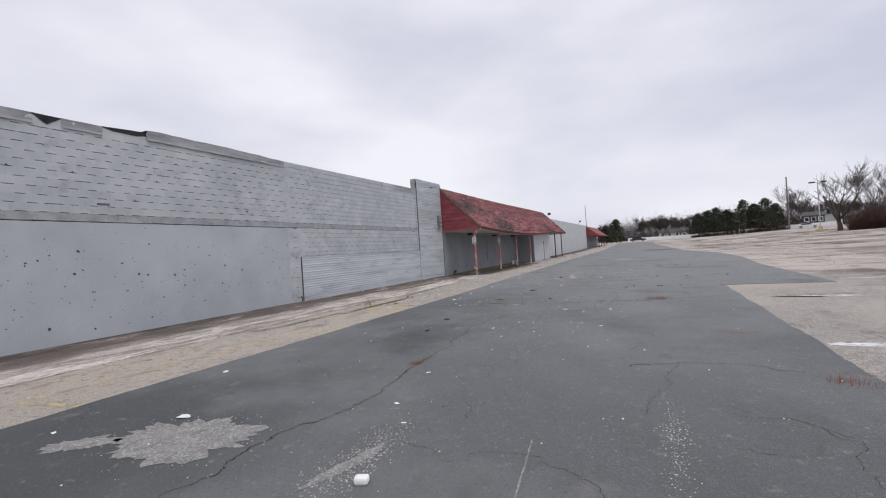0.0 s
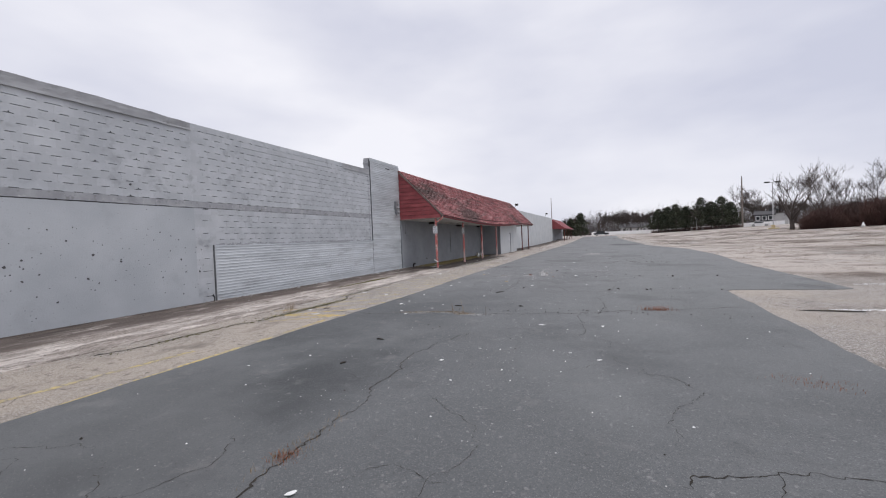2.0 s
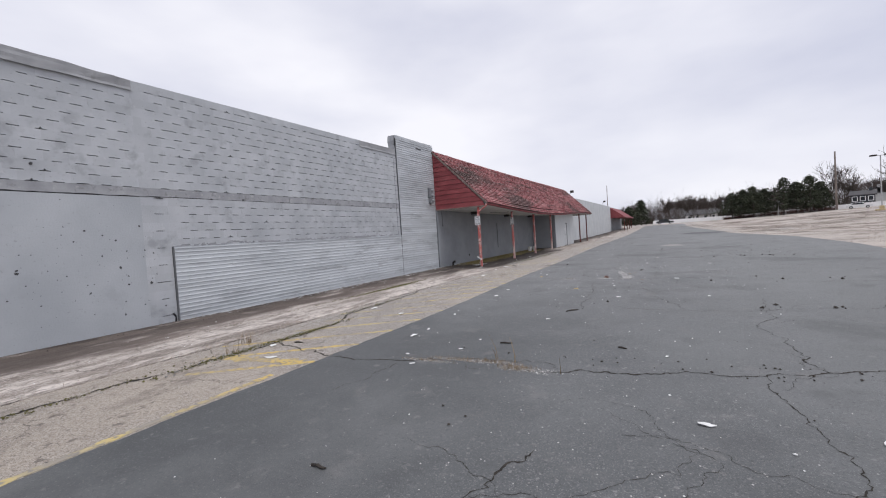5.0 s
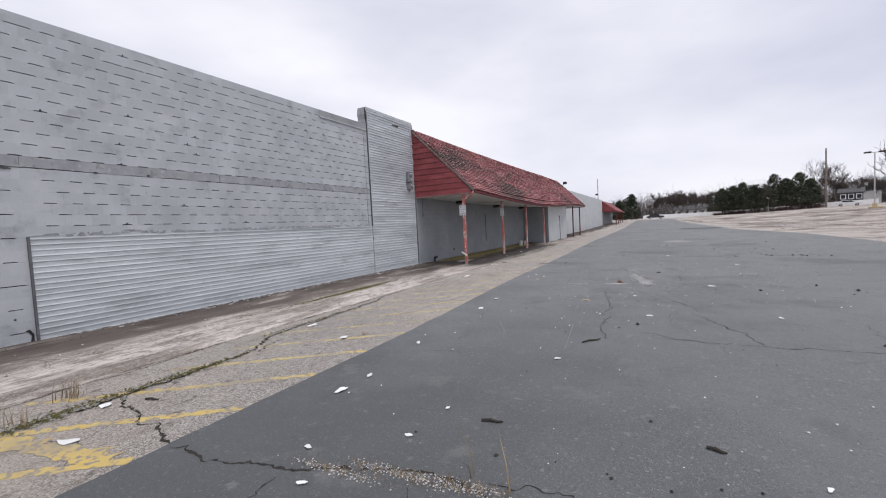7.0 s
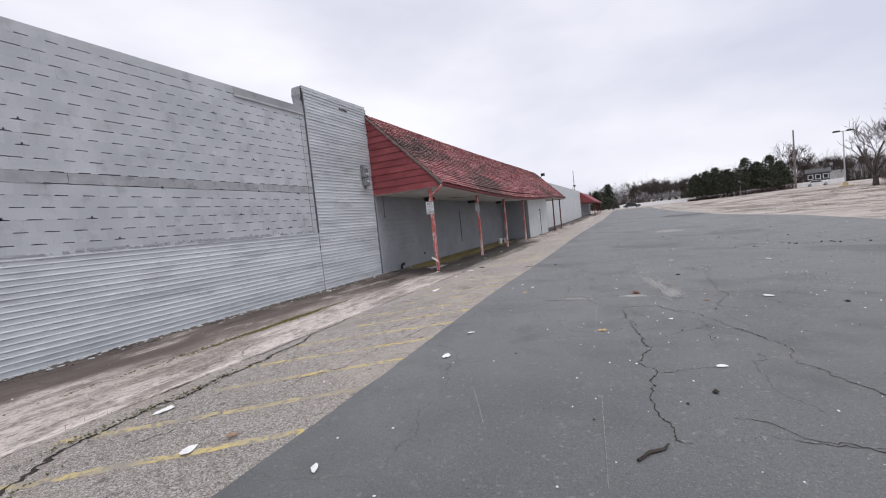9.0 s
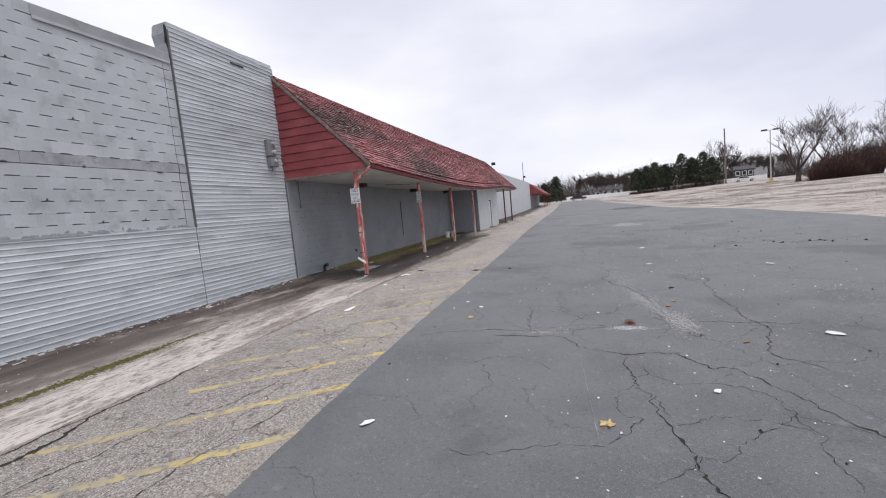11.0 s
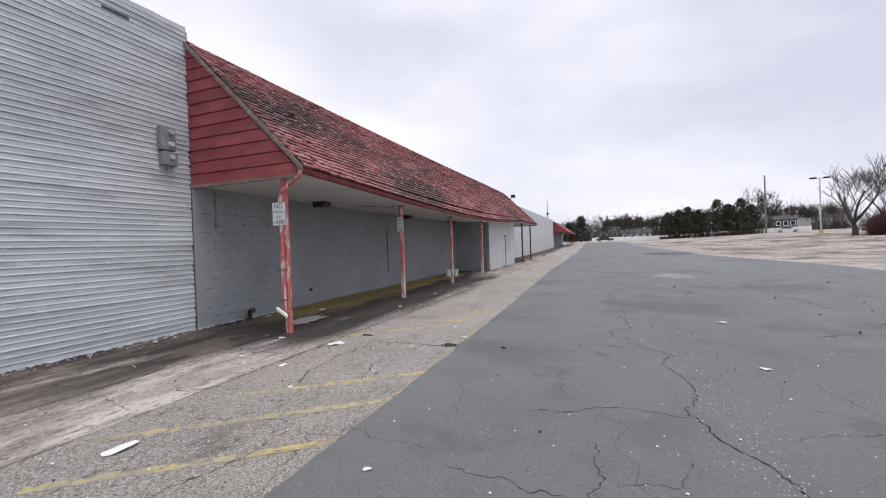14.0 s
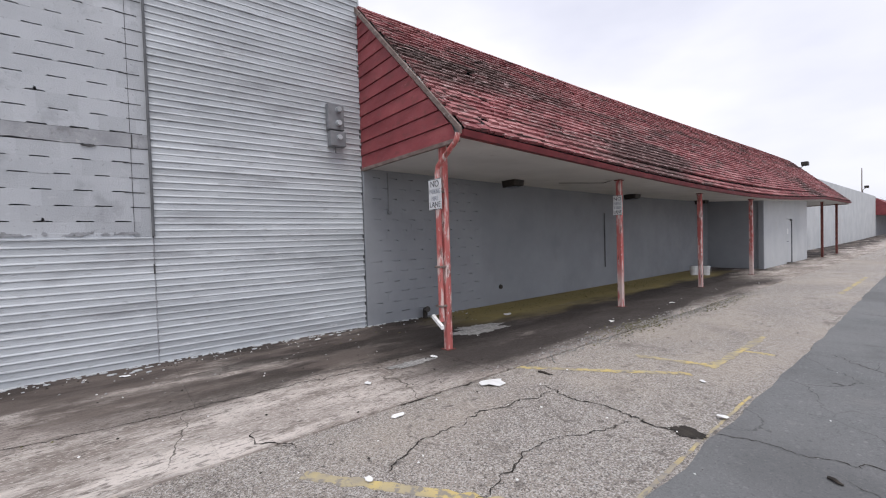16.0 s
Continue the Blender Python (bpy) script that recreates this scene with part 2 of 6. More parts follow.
OLD_ASPHALT = mat("old_coarse_asphalt", [(0.28, (0.243, 0.214, 0.189)), (0.5, (0.312, 0.277, 0.246)), (0.72, (0.385, 0.341, 0.302))], 0.5, 0.95, 1.0, 90,
                  stains=[((0.50, 0.435, 0.37), 0.35, 0.44, 0.64, 0.5), ((0.50, 0.43, 0.355), 0.5, 0.30, 0.5, 0.5, ((1, 9.0, 4.0), (0, 0.0, -4.0))),
                          ((0.15, 0.128, 0.112), 1.3, 0.56, 0.72, 0.6), ((0.17, 0.145, 0.125), 4.0, 0.55, 0.68, 0.5, ((1, 11.0, 6.0), (0, 0.0, -4.0))),
                          ((0.22, 0.182, 0.153), 0.09, 0.42, 0.58, 0.6, ((0, 5.0, 9.0),)), ((0.52, 0.465, 0.42), 0.16, 0.43, 0.55, 0.85, ((0, 4.0, 7.0),)),
                          ((0.12, 0.09, 0.07), 0.38, 0.54, 0.63, 0.7, ((0, 5.0, 9.0),)), ((0.14, 0.10, 0.08), 1.1, 0.57, 0.66, 0.65, ((0, 5.0, 9.0),)),
                          ((0.10, 0.088, 0.08), 9.0, 0.58, 0.68, 0.6), ((0.085, 0.078, 0.072), 60.0, 0.54, 0.64, 0.7)],
                  speck=[((0.70, 0.68, 0.66), 120, 0.5, 0.8), ((0.66, 0.62, 0.58), 62, 0.80, 0.7), ((0.07, 0.064, 0.06), 95, 0.72, 0.75)],
                  edges=[((0.06, 0.05, 0.04), 0.2, 0.08, 0.8, 0.10, (0, 4.0, 6.0)), ((0.07, 0.058, 0.05), 0.85, 0.012, 0.7, 0.3)], stretch=(1, 0.7, 1))
CONCRETE = mat("stained_concrete", [(0.28, (0.41, 0.36, 0.325)), (0.5, (0.54, 0.478, 0.435)), (0.72, (0.63, 0.57, 0.525))], 0.8, 0.9, 0.9, 60,
               stains=[((0.72, 0.655, 0.605), 1.1, 0.38, 0.54, 0.8, ((0, -9.4, -8.8), (1, 22.0, 18.5))),
                       ((0.20, 0.164, 0.14), 1.5, 0.45, 0.60, 0.82), ((0.15, 0.124, 0.107), 3.2, 0.50, 0.62, 0.7, ((1, 15.0, 12.0),)), ((0.20, 0.168, 0.146), 5.0, 0.52, 0.62, 0.65), ((0.60, 0.55, 0.505), 6.5, 0.56, 0.66, 0.6),
                       ((0.16, 0.138, 0.122), 20.0, 0.53, 0.62, 0.7),
                       ((0.22, 0.186, 0.163), 2.4, 0.44, 0.58, 0.55, ((1, 16.5, 18.5),)), ((0.66, 0.615, 0.57), 55.0, 0.52, 0.62, 0.6, ((0, -10.2, -9.2),)),
                       ((0.50, 0.455, 0.415), 42.0, 0.58, 0.68, 0.5), ((0.045, 0.037, 0.033), 34.0, 0.57, 0.67, 0.55),
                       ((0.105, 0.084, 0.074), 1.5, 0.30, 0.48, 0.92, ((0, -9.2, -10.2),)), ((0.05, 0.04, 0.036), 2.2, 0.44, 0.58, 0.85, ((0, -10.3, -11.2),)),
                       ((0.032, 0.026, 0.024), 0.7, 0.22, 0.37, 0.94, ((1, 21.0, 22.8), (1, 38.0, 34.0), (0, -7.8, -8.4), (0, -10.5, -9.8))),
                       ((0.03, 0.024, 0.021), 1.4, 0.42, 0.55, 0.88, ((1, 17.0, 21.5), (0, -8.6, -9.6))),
                       ((0.28, 0.225, 0.085), 0.9, 0.24, 0.44, 0.9, ((1, 23.6, 25.2), (1, 39.0, 36.0), (0, -9.8, -10.4)))],
               speck=[((0.70, 0.66, 0.62), 90, 0.74, 0.55), ((0.08, 0.07, 0.064), 75, 0.74, 0.6)], rnd=0.05, stretch=(1, 0.32, 1),
               edges=[((0.07, 0.06, 0.05), 0.55, 0.012, 0.8, 0.5)])
YELLOW_LINE = mat("worn_yellow_paint", [(0.36, (0.33, 0.298, 0.255)), (0.50, (0.47, 0.40, 0.25)), (0.66, (0.62, 0.49, 0.20))], 2.4, 0.85, 0.6, 100,
                  stains=[((0.66, 0.46, 0.11), 3.0, 0.30, 0.50, 0.6, ((1, 10.5, 8.5), (1, 6.2, 7.4))), ((0.66, 0.50, 0.16), 1.6, 0.50, 0.60, 0.8, ((0, -6.6, -6.0),)), ((0.27, 0.25, 0.23), 14, 0.50, 0.60, 0.9), ((0.30, 0.278, 0.255), 1.0, 0.50, 0.66, 0.75)])
WHITE_LINE = mat("worn_white_paint", [(0.3, (0.55, 0.55, 0.55)), (0.7, (0.8, 0.8, 0.8))], 5, 0.8, 0.4, 80,
                 stains=[((0.28, 0.26, 0.24), 9, 0.55, 0.63, 0.9)])
CRACK_SOIL = mat("crack_soil", [(0.3, (0.022, 0.02, 0.018)), (0.7, (0.055, 0.047, 0.04))], 10, 1.0, 0.5, 90)
DAMP = mat("damp_asphalt", [(0.3, (0.075, 0.076, 0.08)), (0.7, (0.12, 0.122, 0.127))], 3, 0.8, 0.6, 90)
PATCH_STONE = mat("exposed_aggregate", [(0.3, (0.20, 0.195, 0.19)), (0.7, (0.34, 0.33, 0.315))], 7, 0.95, 1.0, 90,
                  speck=[((0.55, 0.54, 0.52), 55, 0.6, 0.6)])
GRAVEL = mat("loose_gravel", [(0.3, (0.30, 0.295, 0.29)), (0.7, (0.58, 0.57, 0.56))], 40, 0.95, 0.3, 60, rnd=0.4)
MOSS = mat("moss", [(0.3, (0.07, 0.068, 0.024)), (0.7, (0.165, 0.152, 0.055))], 14, 1.0, 0.8, 90)
LOT_WEED = mat("brown_lot_weed", [(0.3, (0.085, 0.062, 0.045)), (0.7, (0.17, 0.125, 0.09))], 0.4, 0.95, 0, 20, rnd=0.3)
DRY_WEED = mat("dry_weed", [(0.3, (0.17, 0.12, 0.07)), (0.7, (0.32, 0.24, 0.15))], 9, 0.95, 0, 20, rnd=0.3)
RED_WEED = mat("rusty_dry_weed", [(0.3, (0.20, 0.065, 0.03)), (0.7, (0.34, 0.13, 0.06))], 9, 0.95, 0, 20, rnd=0.3)
PAPER = mat("white_paper", [(0.3, (0.70, 0.70, 0.69)), (0.7, (0.84, 0.84, 0.83))], 10, 0.8, 0.1, 30, rnd=0.06)
LEAF = mat("fallen_leaf", [(0.3, (0.20, 0.10, 0.06)), (0.7, (0.40, 0.26, 0.15))], 14, 0.8, 0.2, 60, rnd=0.3)
YELLOW_LEAF = mat("yellow_leaf", [(0.3, (0.50, 0.36, 0.15)), (0.7, (0.66, 0.52, 0.27))], 20, 0.8, 0.2, 60, rnd=0.1)
STICK = mat("dark_stick", [(0.3, (0.03, 0.026, 0.024)), (0.7, (0.07, 0.06, 0.052))], 14, 0.9, 0.3, 60)
BARK = mat("grey_bark", [(0.3, (0.05, 0.041, 0.037)), (0.7, (0.10, 0.084, 0.076))], 3, 0.95, 0.5, 20)
TWIG = mat("far_twigs", [(0.3, (0.06, 0.047, 0.044)), (0.7, (0.105, 0.083, 0.077))], 0.5, 1.0, 0, 20, rnd=0.2)
BRUSH = mat("brown_brush", [(0.3, (0.065, 0.036, 0.033)), (0.7, (0.12, 0.07, 0.06))], 0.3, 1.0, 0, 20, rnd=0.3)
NEEDLES = mat("pine_needles", [(0.3, (0.028, 0.036, 0.024)), (0.7, (0.07, 0.078, 0.05))], 0.6, 0.95, 0, 20, rnd=0.35)
POLE_WOOD = mat("utility_pole_wood", [(0.3, (0.16, 0.13, 0.115)), (0.7, (0.26, 0.22, 0.20))], 3, 0.9, 0.3, 20)
POLE_METAL = mat("pale_lamp_pole", [(0.3, (0.42, 0.42, 0.43)), (0.7, (0.55, 0.55, 0.56))], 3, 0.5, 0, 20)
YELLOW_BASE = mat("yellow_concrete_base", [(0.3, (0.50, 0.40, 0.22)), (0.7, (0.60, 0.50, 0.32))], 3, 0.85, 0.2, 20)
WHITE_FENCE = mat("white_vinyl_fence", [(0.3, (0.84, 0.84, 0.85)), (0.7, (0.90, 0.90, 0.90))], 1, 0.6, 0, 20)
HOUSE_DARK = mat("slate_house_siding", [(0.3, (0.05, 0.054, 0.06)), (0.7, (0.075, 0.08, 0.087))], 1, 0.8, 0, 20)
HOUSE_PALE = mat("pale_house_siding", [(0.3, (0.50, 0.50, 0.50)), (0.7, (0.62, 0.62, 0.61))], 1, 0.8, 0, 20)
ROOF_GREY = mat("grey_house_shingles", [(0.3, (0.07, 0.07, 0.076)), (0.7, (0.12, 0.117, 0.12))], 2, 0.9, 0.2, 20)
WINDOW_DARK = mat("dark_window_glass", [(0.3, (0.03, 0.035, 0.04)), (0.7, (0.05, 0.055, 0.06))], 1, 0.2, 0, 20)
CAR_WHITE = mat("white_car_paint", [(0.3, (0.72, 0.72, 0.73)), (0.7, (0.80, 0.80, 0.80))], 1, 0.25, 0, 20)
CAR_DARK = mat("dark_car_paint", [(0.3, (0.03, 0.032, 0.036)), (0.7, (0.05, 0.052, 0.056))], 1, 0.25, 0, 20)
TYRE = mat("tyre_rubber", [(0.3, (0.015, 0.015, 0.015)), (0.7, (0.03, 0.03, 0.03))], 5, 0.9, 0, 20)


# ---- helpers for parts ----
def part(name, bm, material, parent=None, label=""):
    """Links a bmesh as one mesh object, under a thing or part if one is given."""
    me = bpy.data.meshes.new(name)
    bm.to_mesh(me)
    bm.free()
    me.materials.append(material)
    ob = new(name, me)
    if parent is not None:
        ob.parent = parent
    if label:
        ob["label"] = label
    return ob


def mesh_part(name, verts, faces, material, parent=None, label=""):
    me = bpy.data.meshes.new(name)
    me.from_pydata(verts, [], faces)
    me.materials.append(material)
    me.update()
    ob = new(name, me)
    if parent is not None:
        ob.parent = parent
    if label:
        ob["label"] = label
    return ob


def thing(name, label, category, place=(0, 0, 0), turn=0.0, group="", kind=""):
    ob = new(name)
    ob.empty_display_size = 0.2
    ob.matrix_world = pose(*place, 0, 0, turn)
    return tagged(ob, label, category, group, kind)


def box(x0, x1, y0, y1, z0, z1, bevel=0.0, bm=None):
    bm = bm or bmesh.new()
    made = bmesh.ops.create_cube(bm, size=1.0)["verts"]
    for v in made:
        v.co = ((x0 + x1) / 2 + v.co.x * (x1 - x0), (y0 + y1) / 2 + v.co.y * (y1 - y0), (z0 + z1) / 2 + v.co.z * (z1 - z0))
    if bevel:
        edges = {e for v in made for e in v.link_edges}
        bmesh.ops.bevel(bm, geom=list(edges), offset=bevel, segments=2, affect="EDGES", profile=0.5)
    return bm


def prism(outline, axis, a, b, bm=None):
    """A flat outline of (p, q) drawn out along an axis from a to b. Axis 0: (y, z); 1: (x, z); 2: (x, y)."""
    bm = bm or bmesh.new()

    def at(p, q, r):
        return ((r, p, q), (p, r, q), (p, q, r))[axis]
    lo = [bm.verts.new(at(p, q, a)) for p, q in outline]
    hi = [bm.verts.new(at(p, q, b)) for p, q in outline]
    bm.faces.new(lo)
    bm.faces.new(hi[::-1])
    for i in range(len(lo)):
        j = (i + 1) % len(lo)
        bm.faces.new((lo[i], hi[i], hi[j], lo[j]))
    bmesh.ops.recalc_face_normals(bm, faces=bm.faces)
    return bm


def tube(points, radii, sides=8, bm=None):
    bm = bm or bmesh.new()
    rings = []
    for i, p in enumerate(points):
        p = Vector(p)
        d = (Vector(points[min(i + 1, len(points) - 1)]) - Vector(points[max(i - 1, 0)])).normalized()
        side = d.orthogonal().normalized()
        up = d.cross(side)
        r = radii[i] if isinstance(radii, (list, tuple)) else radii
        rings.append([bm.verts.new(p + r * (math.cos(2 * math.pi * k / sides) * side + math.sin(2 * math.pi * k / sides) * up)) for k in range(sides)])
    for a, b in zip(rings, rings[1:]):
        off = min(range(sides), key=lambda s: (a[0].co - b[s].co).length)
        for k in range(sides):
            bm.faces.new((a[k], a[(k + 1) % sides], b[(k + 1 + off) % sides], b[(k + off) % sides]))
    bm.faces.new(rings[0][::-1])
    bm.faces.new(rings[-1])
    return bm


def smooth(a, b, v):
    t = min(1.0, max(0.0, (v - a) / (b - a)))
    return t * t * (3 - 2 * t)


def rise(x, y):
    """Height of the ground: level by the building, climbing gently away from it."""
    return 0.8 * smooth(60, 150, y) + 1.3 * smooth(8, 62, x)


# ---- ground ----
def steps(a, b, fine_a, fine_b, fine, coarse):
    out, v = [], a
    while v < b:
        out.append(v)
        v += fine if fine_a <= v < fine_b else coarse
    return out + [b]


def sheet(name, xs, ys, material, lift):
    verts = [(x, y, rise(x, y) + lift) for y in ys for x in xs]
    w = len(xs)
    faces = [(j * w + i, j * w + i + 1, (j + 1) * w + i + 1, (j + 1) * w + i) for j in range(len(ys) - 1) for i in range(w - 1)]
    return mesh_part(name, verts, faces, material)


ground = sheet("ground", [-2500, -600, -150, -60] + steps(-40, 90, -40, 90, 4, 4) + [130, 300, 900, 2500],
               [-2500, -600, -150] + steps(-60, 170, -60, 170, 4, 4) + [220, 400, 1000, 2500], OLD_ASPHALT, -0.014)
tagged(ground, "cracked pale old asphalt of an empty parking lot", "ground", kind="structure")


def left_edge(y):
    return -5.38 - 0.26 * smooth(11, 19, y) - 0.36 * smooth(20, 42, y) - 0.4 * smooth(42, 140, y)


def right_edge(y):
    return 3.45 + 2.9 * smooth(13.1, 13.5, y) + 0.6 * smooth(22, 32, y) - 2.3 * smooth(38, 58, y) - 2.2 * smooth(58, 105, y)


rows_y = steps(-40, 128, -6, 34, 0.12, 0.6)
verts, faces, cols_n = [], [], 18
for y in rows_y:
    wob = 0.035 * noise.noise((y * 1.7, 3.1, 0)) + 0.018 * noise.noise((y * 7.0, 9.0, 0))
    a, b = left_edge(y) + wob, right_edge(y) + 1.6 * wob + 0.04 * noise.noise((y * 0.9, 30.0, 0))
    line = [a + (b - a) * i / (cols_n - 1) for i in range(cols_n)]
    verts += [(a - 0.012, y, rise(a, y) - 0.03)] + [(x, y, rise(x, y)) for x in line] + [(b + 0.012, y, rise(b, y) - 0.03)]
w = cols_n + 2
for j in range(len(rows_y) - 1):
    faces += [(j * w + i, j * w + i + 1, (j + 1) * w + i + 1, (j + 1) * w + i) for i in range(w - 1)]
road = mesh_part("road", verts, faces, NEW_ASPHALT)
tagged(road, "dark grey sealed asphalt lane with cracks and litter", "road", kind="structure")

# concrete walkway, its slabs added at the end of the file
walkway = mesh_part("pavement", [(-11.7, -14, -0.011), (-7.946, -14, -0.011), (-7.946, 60, -0.011), (-11.7, 60, -0.011)], [(0, 1, 2, 3)], CRACK_SOIL)
tagged(walkway, "stained concrete walkway along the shop wall", "pavement", kind="structure")
far_strip = sheet("far_pavement", [-11.5, -10, -9, -8], steps(60, 96, 60, 96, 3, 3), CONCRETE, 0.0)
tagged(far_strip, "pale concrete walkway along the far shop wall", "pavement", kind="structure")

# ---- building: long shop ----
WALL = -11.60
COURSE = 0.205
BAND = 3.04
wall_south = part("wall_south", box(-11.95, WALL - 0.055, -15.0, 22.7, -0.3, 5.52), DARK_GAP)
tagged(wall_south, "long painted concrete block shop wall, joints partly open", "wall", kind="structure")
wall_entrance = part("wall_entrance", box(-11.95, -11.59, 22.7, 54.0, -0.3, 5.9), DARK_GAP)
tagged(wall_entrance, "grey painted wall behind the covered entrance", "wall", kind="structure")
wall_north = part("wall_north", box(-11.95, -11.40, 54.0, 96.0, -0.3, 5.4), BAY_PAINT)
tagged(wall_north, "long pale grey painted shop wall", "wall", kind="structure")
wall_rear = part("wall_rear", box(-41.0, -40.6, -15.0, 118.0, -0.3, 5.3), BAY_PAINT)
tagged(wall_rear, "plain painted rear wall of the shop building", "wall", kind="structure")
wall_end = part("wall_end", box(-40.6, -11.95, -15.0, -14.7, -0.3, 5.4), BAY_PAINT)
tagged(wall_end, "plain painted end wall of the shop building", "wall", kind="structure")
roof = part("roof", box(-40.6, -11.95, -14.7, 118.0, 5.0, 5.25), ROOF_FELT)
tagged(roof, "flat black felt roof of the shop building", "roof", kind="structure")

panel = part("render_panel", box(WALL - 0.06, WALL + 0.006, -15.0, 8.9, 0.0, BAND - 0.014), SMOOTH_PAINT, wall_south, "smooth grey painted lower panel, chipped")
rng = random.Random(5)
bm = bmesh.new()
for _ in range(380):
    y, z = rng.uniform(-6, 9.3), min(2.9, 0.25 + abs(rng.gauss(1.2, 0.65)))
    r, n_pts = rng.choice((0.009, 0.013, 0.018, 0.03)) * rng.uniform(0.7, 1.2), rng.randint(5, 8)
    el, ang = rng.uniform(0.5, 1.3), rng.uniform(0, 3)
    pts = []
    for k in range(n_pts):
        a, rr = 2 * math.pi * k / n_pts, r * rng.uniform(0.6, 1.2)
        u, v = rr * math.cos(a), rr * el * math.sin(a)
        pts.append((y + u * math.cos(ang) - v * math.sin(ang), z + u * math.sin(ang) + v * math.cos(ang)))
    prism(pts, 0, WALL + 0.004, WALL + 0.009, bm)
tagged(part("paint_chips", bm, DARK_GAP, wall_south), "small dark chips in the grey paint", kind="stuff")

bm = bmesh.new()
for y0, y1, d in ((-15.0, 3.0, 0.012), (3.0, 9.5, 0.014), (9.5, 13.2, 0.003), (13.2, 16.4, 0.006), (16.4, 19.39, 0.004)):
    n_cut = int((y1 - y0) / 0.09)
    at = [y0 + 0.006 + (y1 - y0 - 0.006) * k / n_cut for k in range(n_cut + 1)]
    low = [(y, BAND + 0.010 + 0.016 * noise.noise((y * 2.6, d * 90, 1.0)) + 0.010 * noise.noise((y * 11, d * 90, 2.0))) for y in at]
    top = [(y, BAND + COURSE - 0.004 + 0.006 * noise.noise((y * 9, d * 90, 5.0))) for y in at]
    prism(low + top[::-1], 0, WALL - 0.06, WALL + d, bm)
part("band_course", bm, BAND_PAINT, wall_south, "darker weathered course of the block wall")

bm = bmesh.new()
for y, z, w, h in ((7.07, 3.58, 0.05, 0.05), (10.6, 3.05, 0.09, 0.03), (11.55, 3.07, 0.06, 0.06), (12.9, 3.05, 0.12, 0.03), (14.8, 3.05, 0.05, 0.05), (16.2, 3.06, 0.08, 0.03), (1.25, 3.04, 0.06, 0.04),
                   (-1.6, 3.05, 0.10, 0.03), (5.4, 3.05, 0.05, 0.03), (9.3, 3.02, 0.22, 0.03), (18.75, 3.03, 0.14, 0.03), (17.3, 3.05, 0.05, 0.05)):
    pts = [(y + 0.5 * w * math.cos(a) * rng.uniform(0.7, 1.3), z + 0.5 * h * math.sin(a) * rng.uniform(0.6, 1.3)) for a in (k * math.pi / 4 for k in range(8))]
    prism(pts, 0, WALL + 0.002, WALL + 0.018, bm)
tagged(part("wall_holes", bm, DARK_GAP, wall_south, "dark broken holes along the band course"), kind="stuff")
part("broken_corner", prism([(9.36, 0.20), (9.42, 0.22), (9.47, 0.13), (9.47, 0.01), (9.42, 0.0), (9.44, 0.11), (9.40, 0.17)], 0, WALL + 0.002, WALL + 0.012), ROOF_FELT, wall_south, "black broken hole beside the trim")

# parapet flashing, torn at its south end
def flashing(y0, y1, z0, z1, out, wave, seed):
    cols = max(4, int((y1 - y0) / 0.12))
    bm2 = bmesh.new()
    grid = []
    for i in range(cols + 1):
        y = y0 + (y1 - y0) * i / cols
        line, drop = [], 0.075 * max(0.0, y - 6.4) / 2.5 if y1 < 10 else 0.0
        for k in range(5):
            z = z0 + (z1 - drop - z0) * k / 4
            d = wave * (noise.noise((y * 1.3, z * 3, seed)) + 0.5 * noise.noise((y * 5, z * 6, seed)))
            line.append(bm2.verts.new((WALL + out + d + (0.02 if k == 0 else 0), y, z + (0.5 * wave * noise.noise((y * 2.0, seed, 4)) if k in (0, 4) else 0))))
        line.append(bm2.verts.new((WALL - 0.38, y, z1 - drop + 0.01)))
        grid.append(line)
    for a, b in zip(grid, grid[1:]):
        for k in range(5):
            bm2.faces.new((a[k], b[k], b[k + 1], a[k + 1]))
    return bm2


for y0, y1, z0, z1, out, wave, seed in ((-15.0, 1.35, 5.36, 5.62, 0.02, 0.03, 1), (1.9, 2.75, 5.38, 5.62, 0.02, 0.03, 5), (3.85, 8.9, 5.47, 5.77, 0.03, 0.04, 2),
                                       (16.9, 19.37, 5.45, 5.70, 0.012, 0.010, 4)):
    part("flashing", flashing(y0, y1, z0, z1, out, wave, seed), FLASHING, wall_south, "bent grey metal parapet flashing")
bm = prism([(1.33, 5.62), (1.92, 5.61), (1.72, 5.47), (1.62, 5.40), (1.52, 5.46)], 0, WALL - 0.2, WALL + 0.016)
prism([(2.7, 5.62), (3.0, 5.55), (3.6, 5.54), (3.86, 5.60), (3.84, 5.69), (3.5, 5.68)], 0, WALL - 0.2, WALL + 0.016, bm)
part("torn_felt", bm, ROOF_FELT, wall_south, "torn black felt on the parapet")
bm = box(WALL - 0.01, WALL + 0.0045, 19.189, 19.194, BAND + COURSE, 5.44)
box(WALL - 0.01, WALL + 0.0045, 19.189, 19.194, 1.88, BAND, 0.0, bm)
for k in range(-5, 11):
    box(WALL - 0.01, WALL + 0.0045, 19.10 + 0.06 * (k % 2), 19.33 + 0.05 * (k % 2), BAND + COURSE * (k + 1) - 0.005, BAND + COURSE * (k + 1) + 0.006, 0.0, bm)
box(WALL - 0.01, WALL + 0.0075, 19.20, 19.215, BAND + 0.01, BAND + 0.19, 0.0, bm)
part("open_joints", bm, DARK_GAP, wall_south, "dark open joints beside the pillar")
part("vent_slot", box(WALL - 0.02, WALL + 0.02, 2.55, 2.83, 3.50, 3.55, 0.005), DARK_TRIM, wall_south, "dark slot vent")

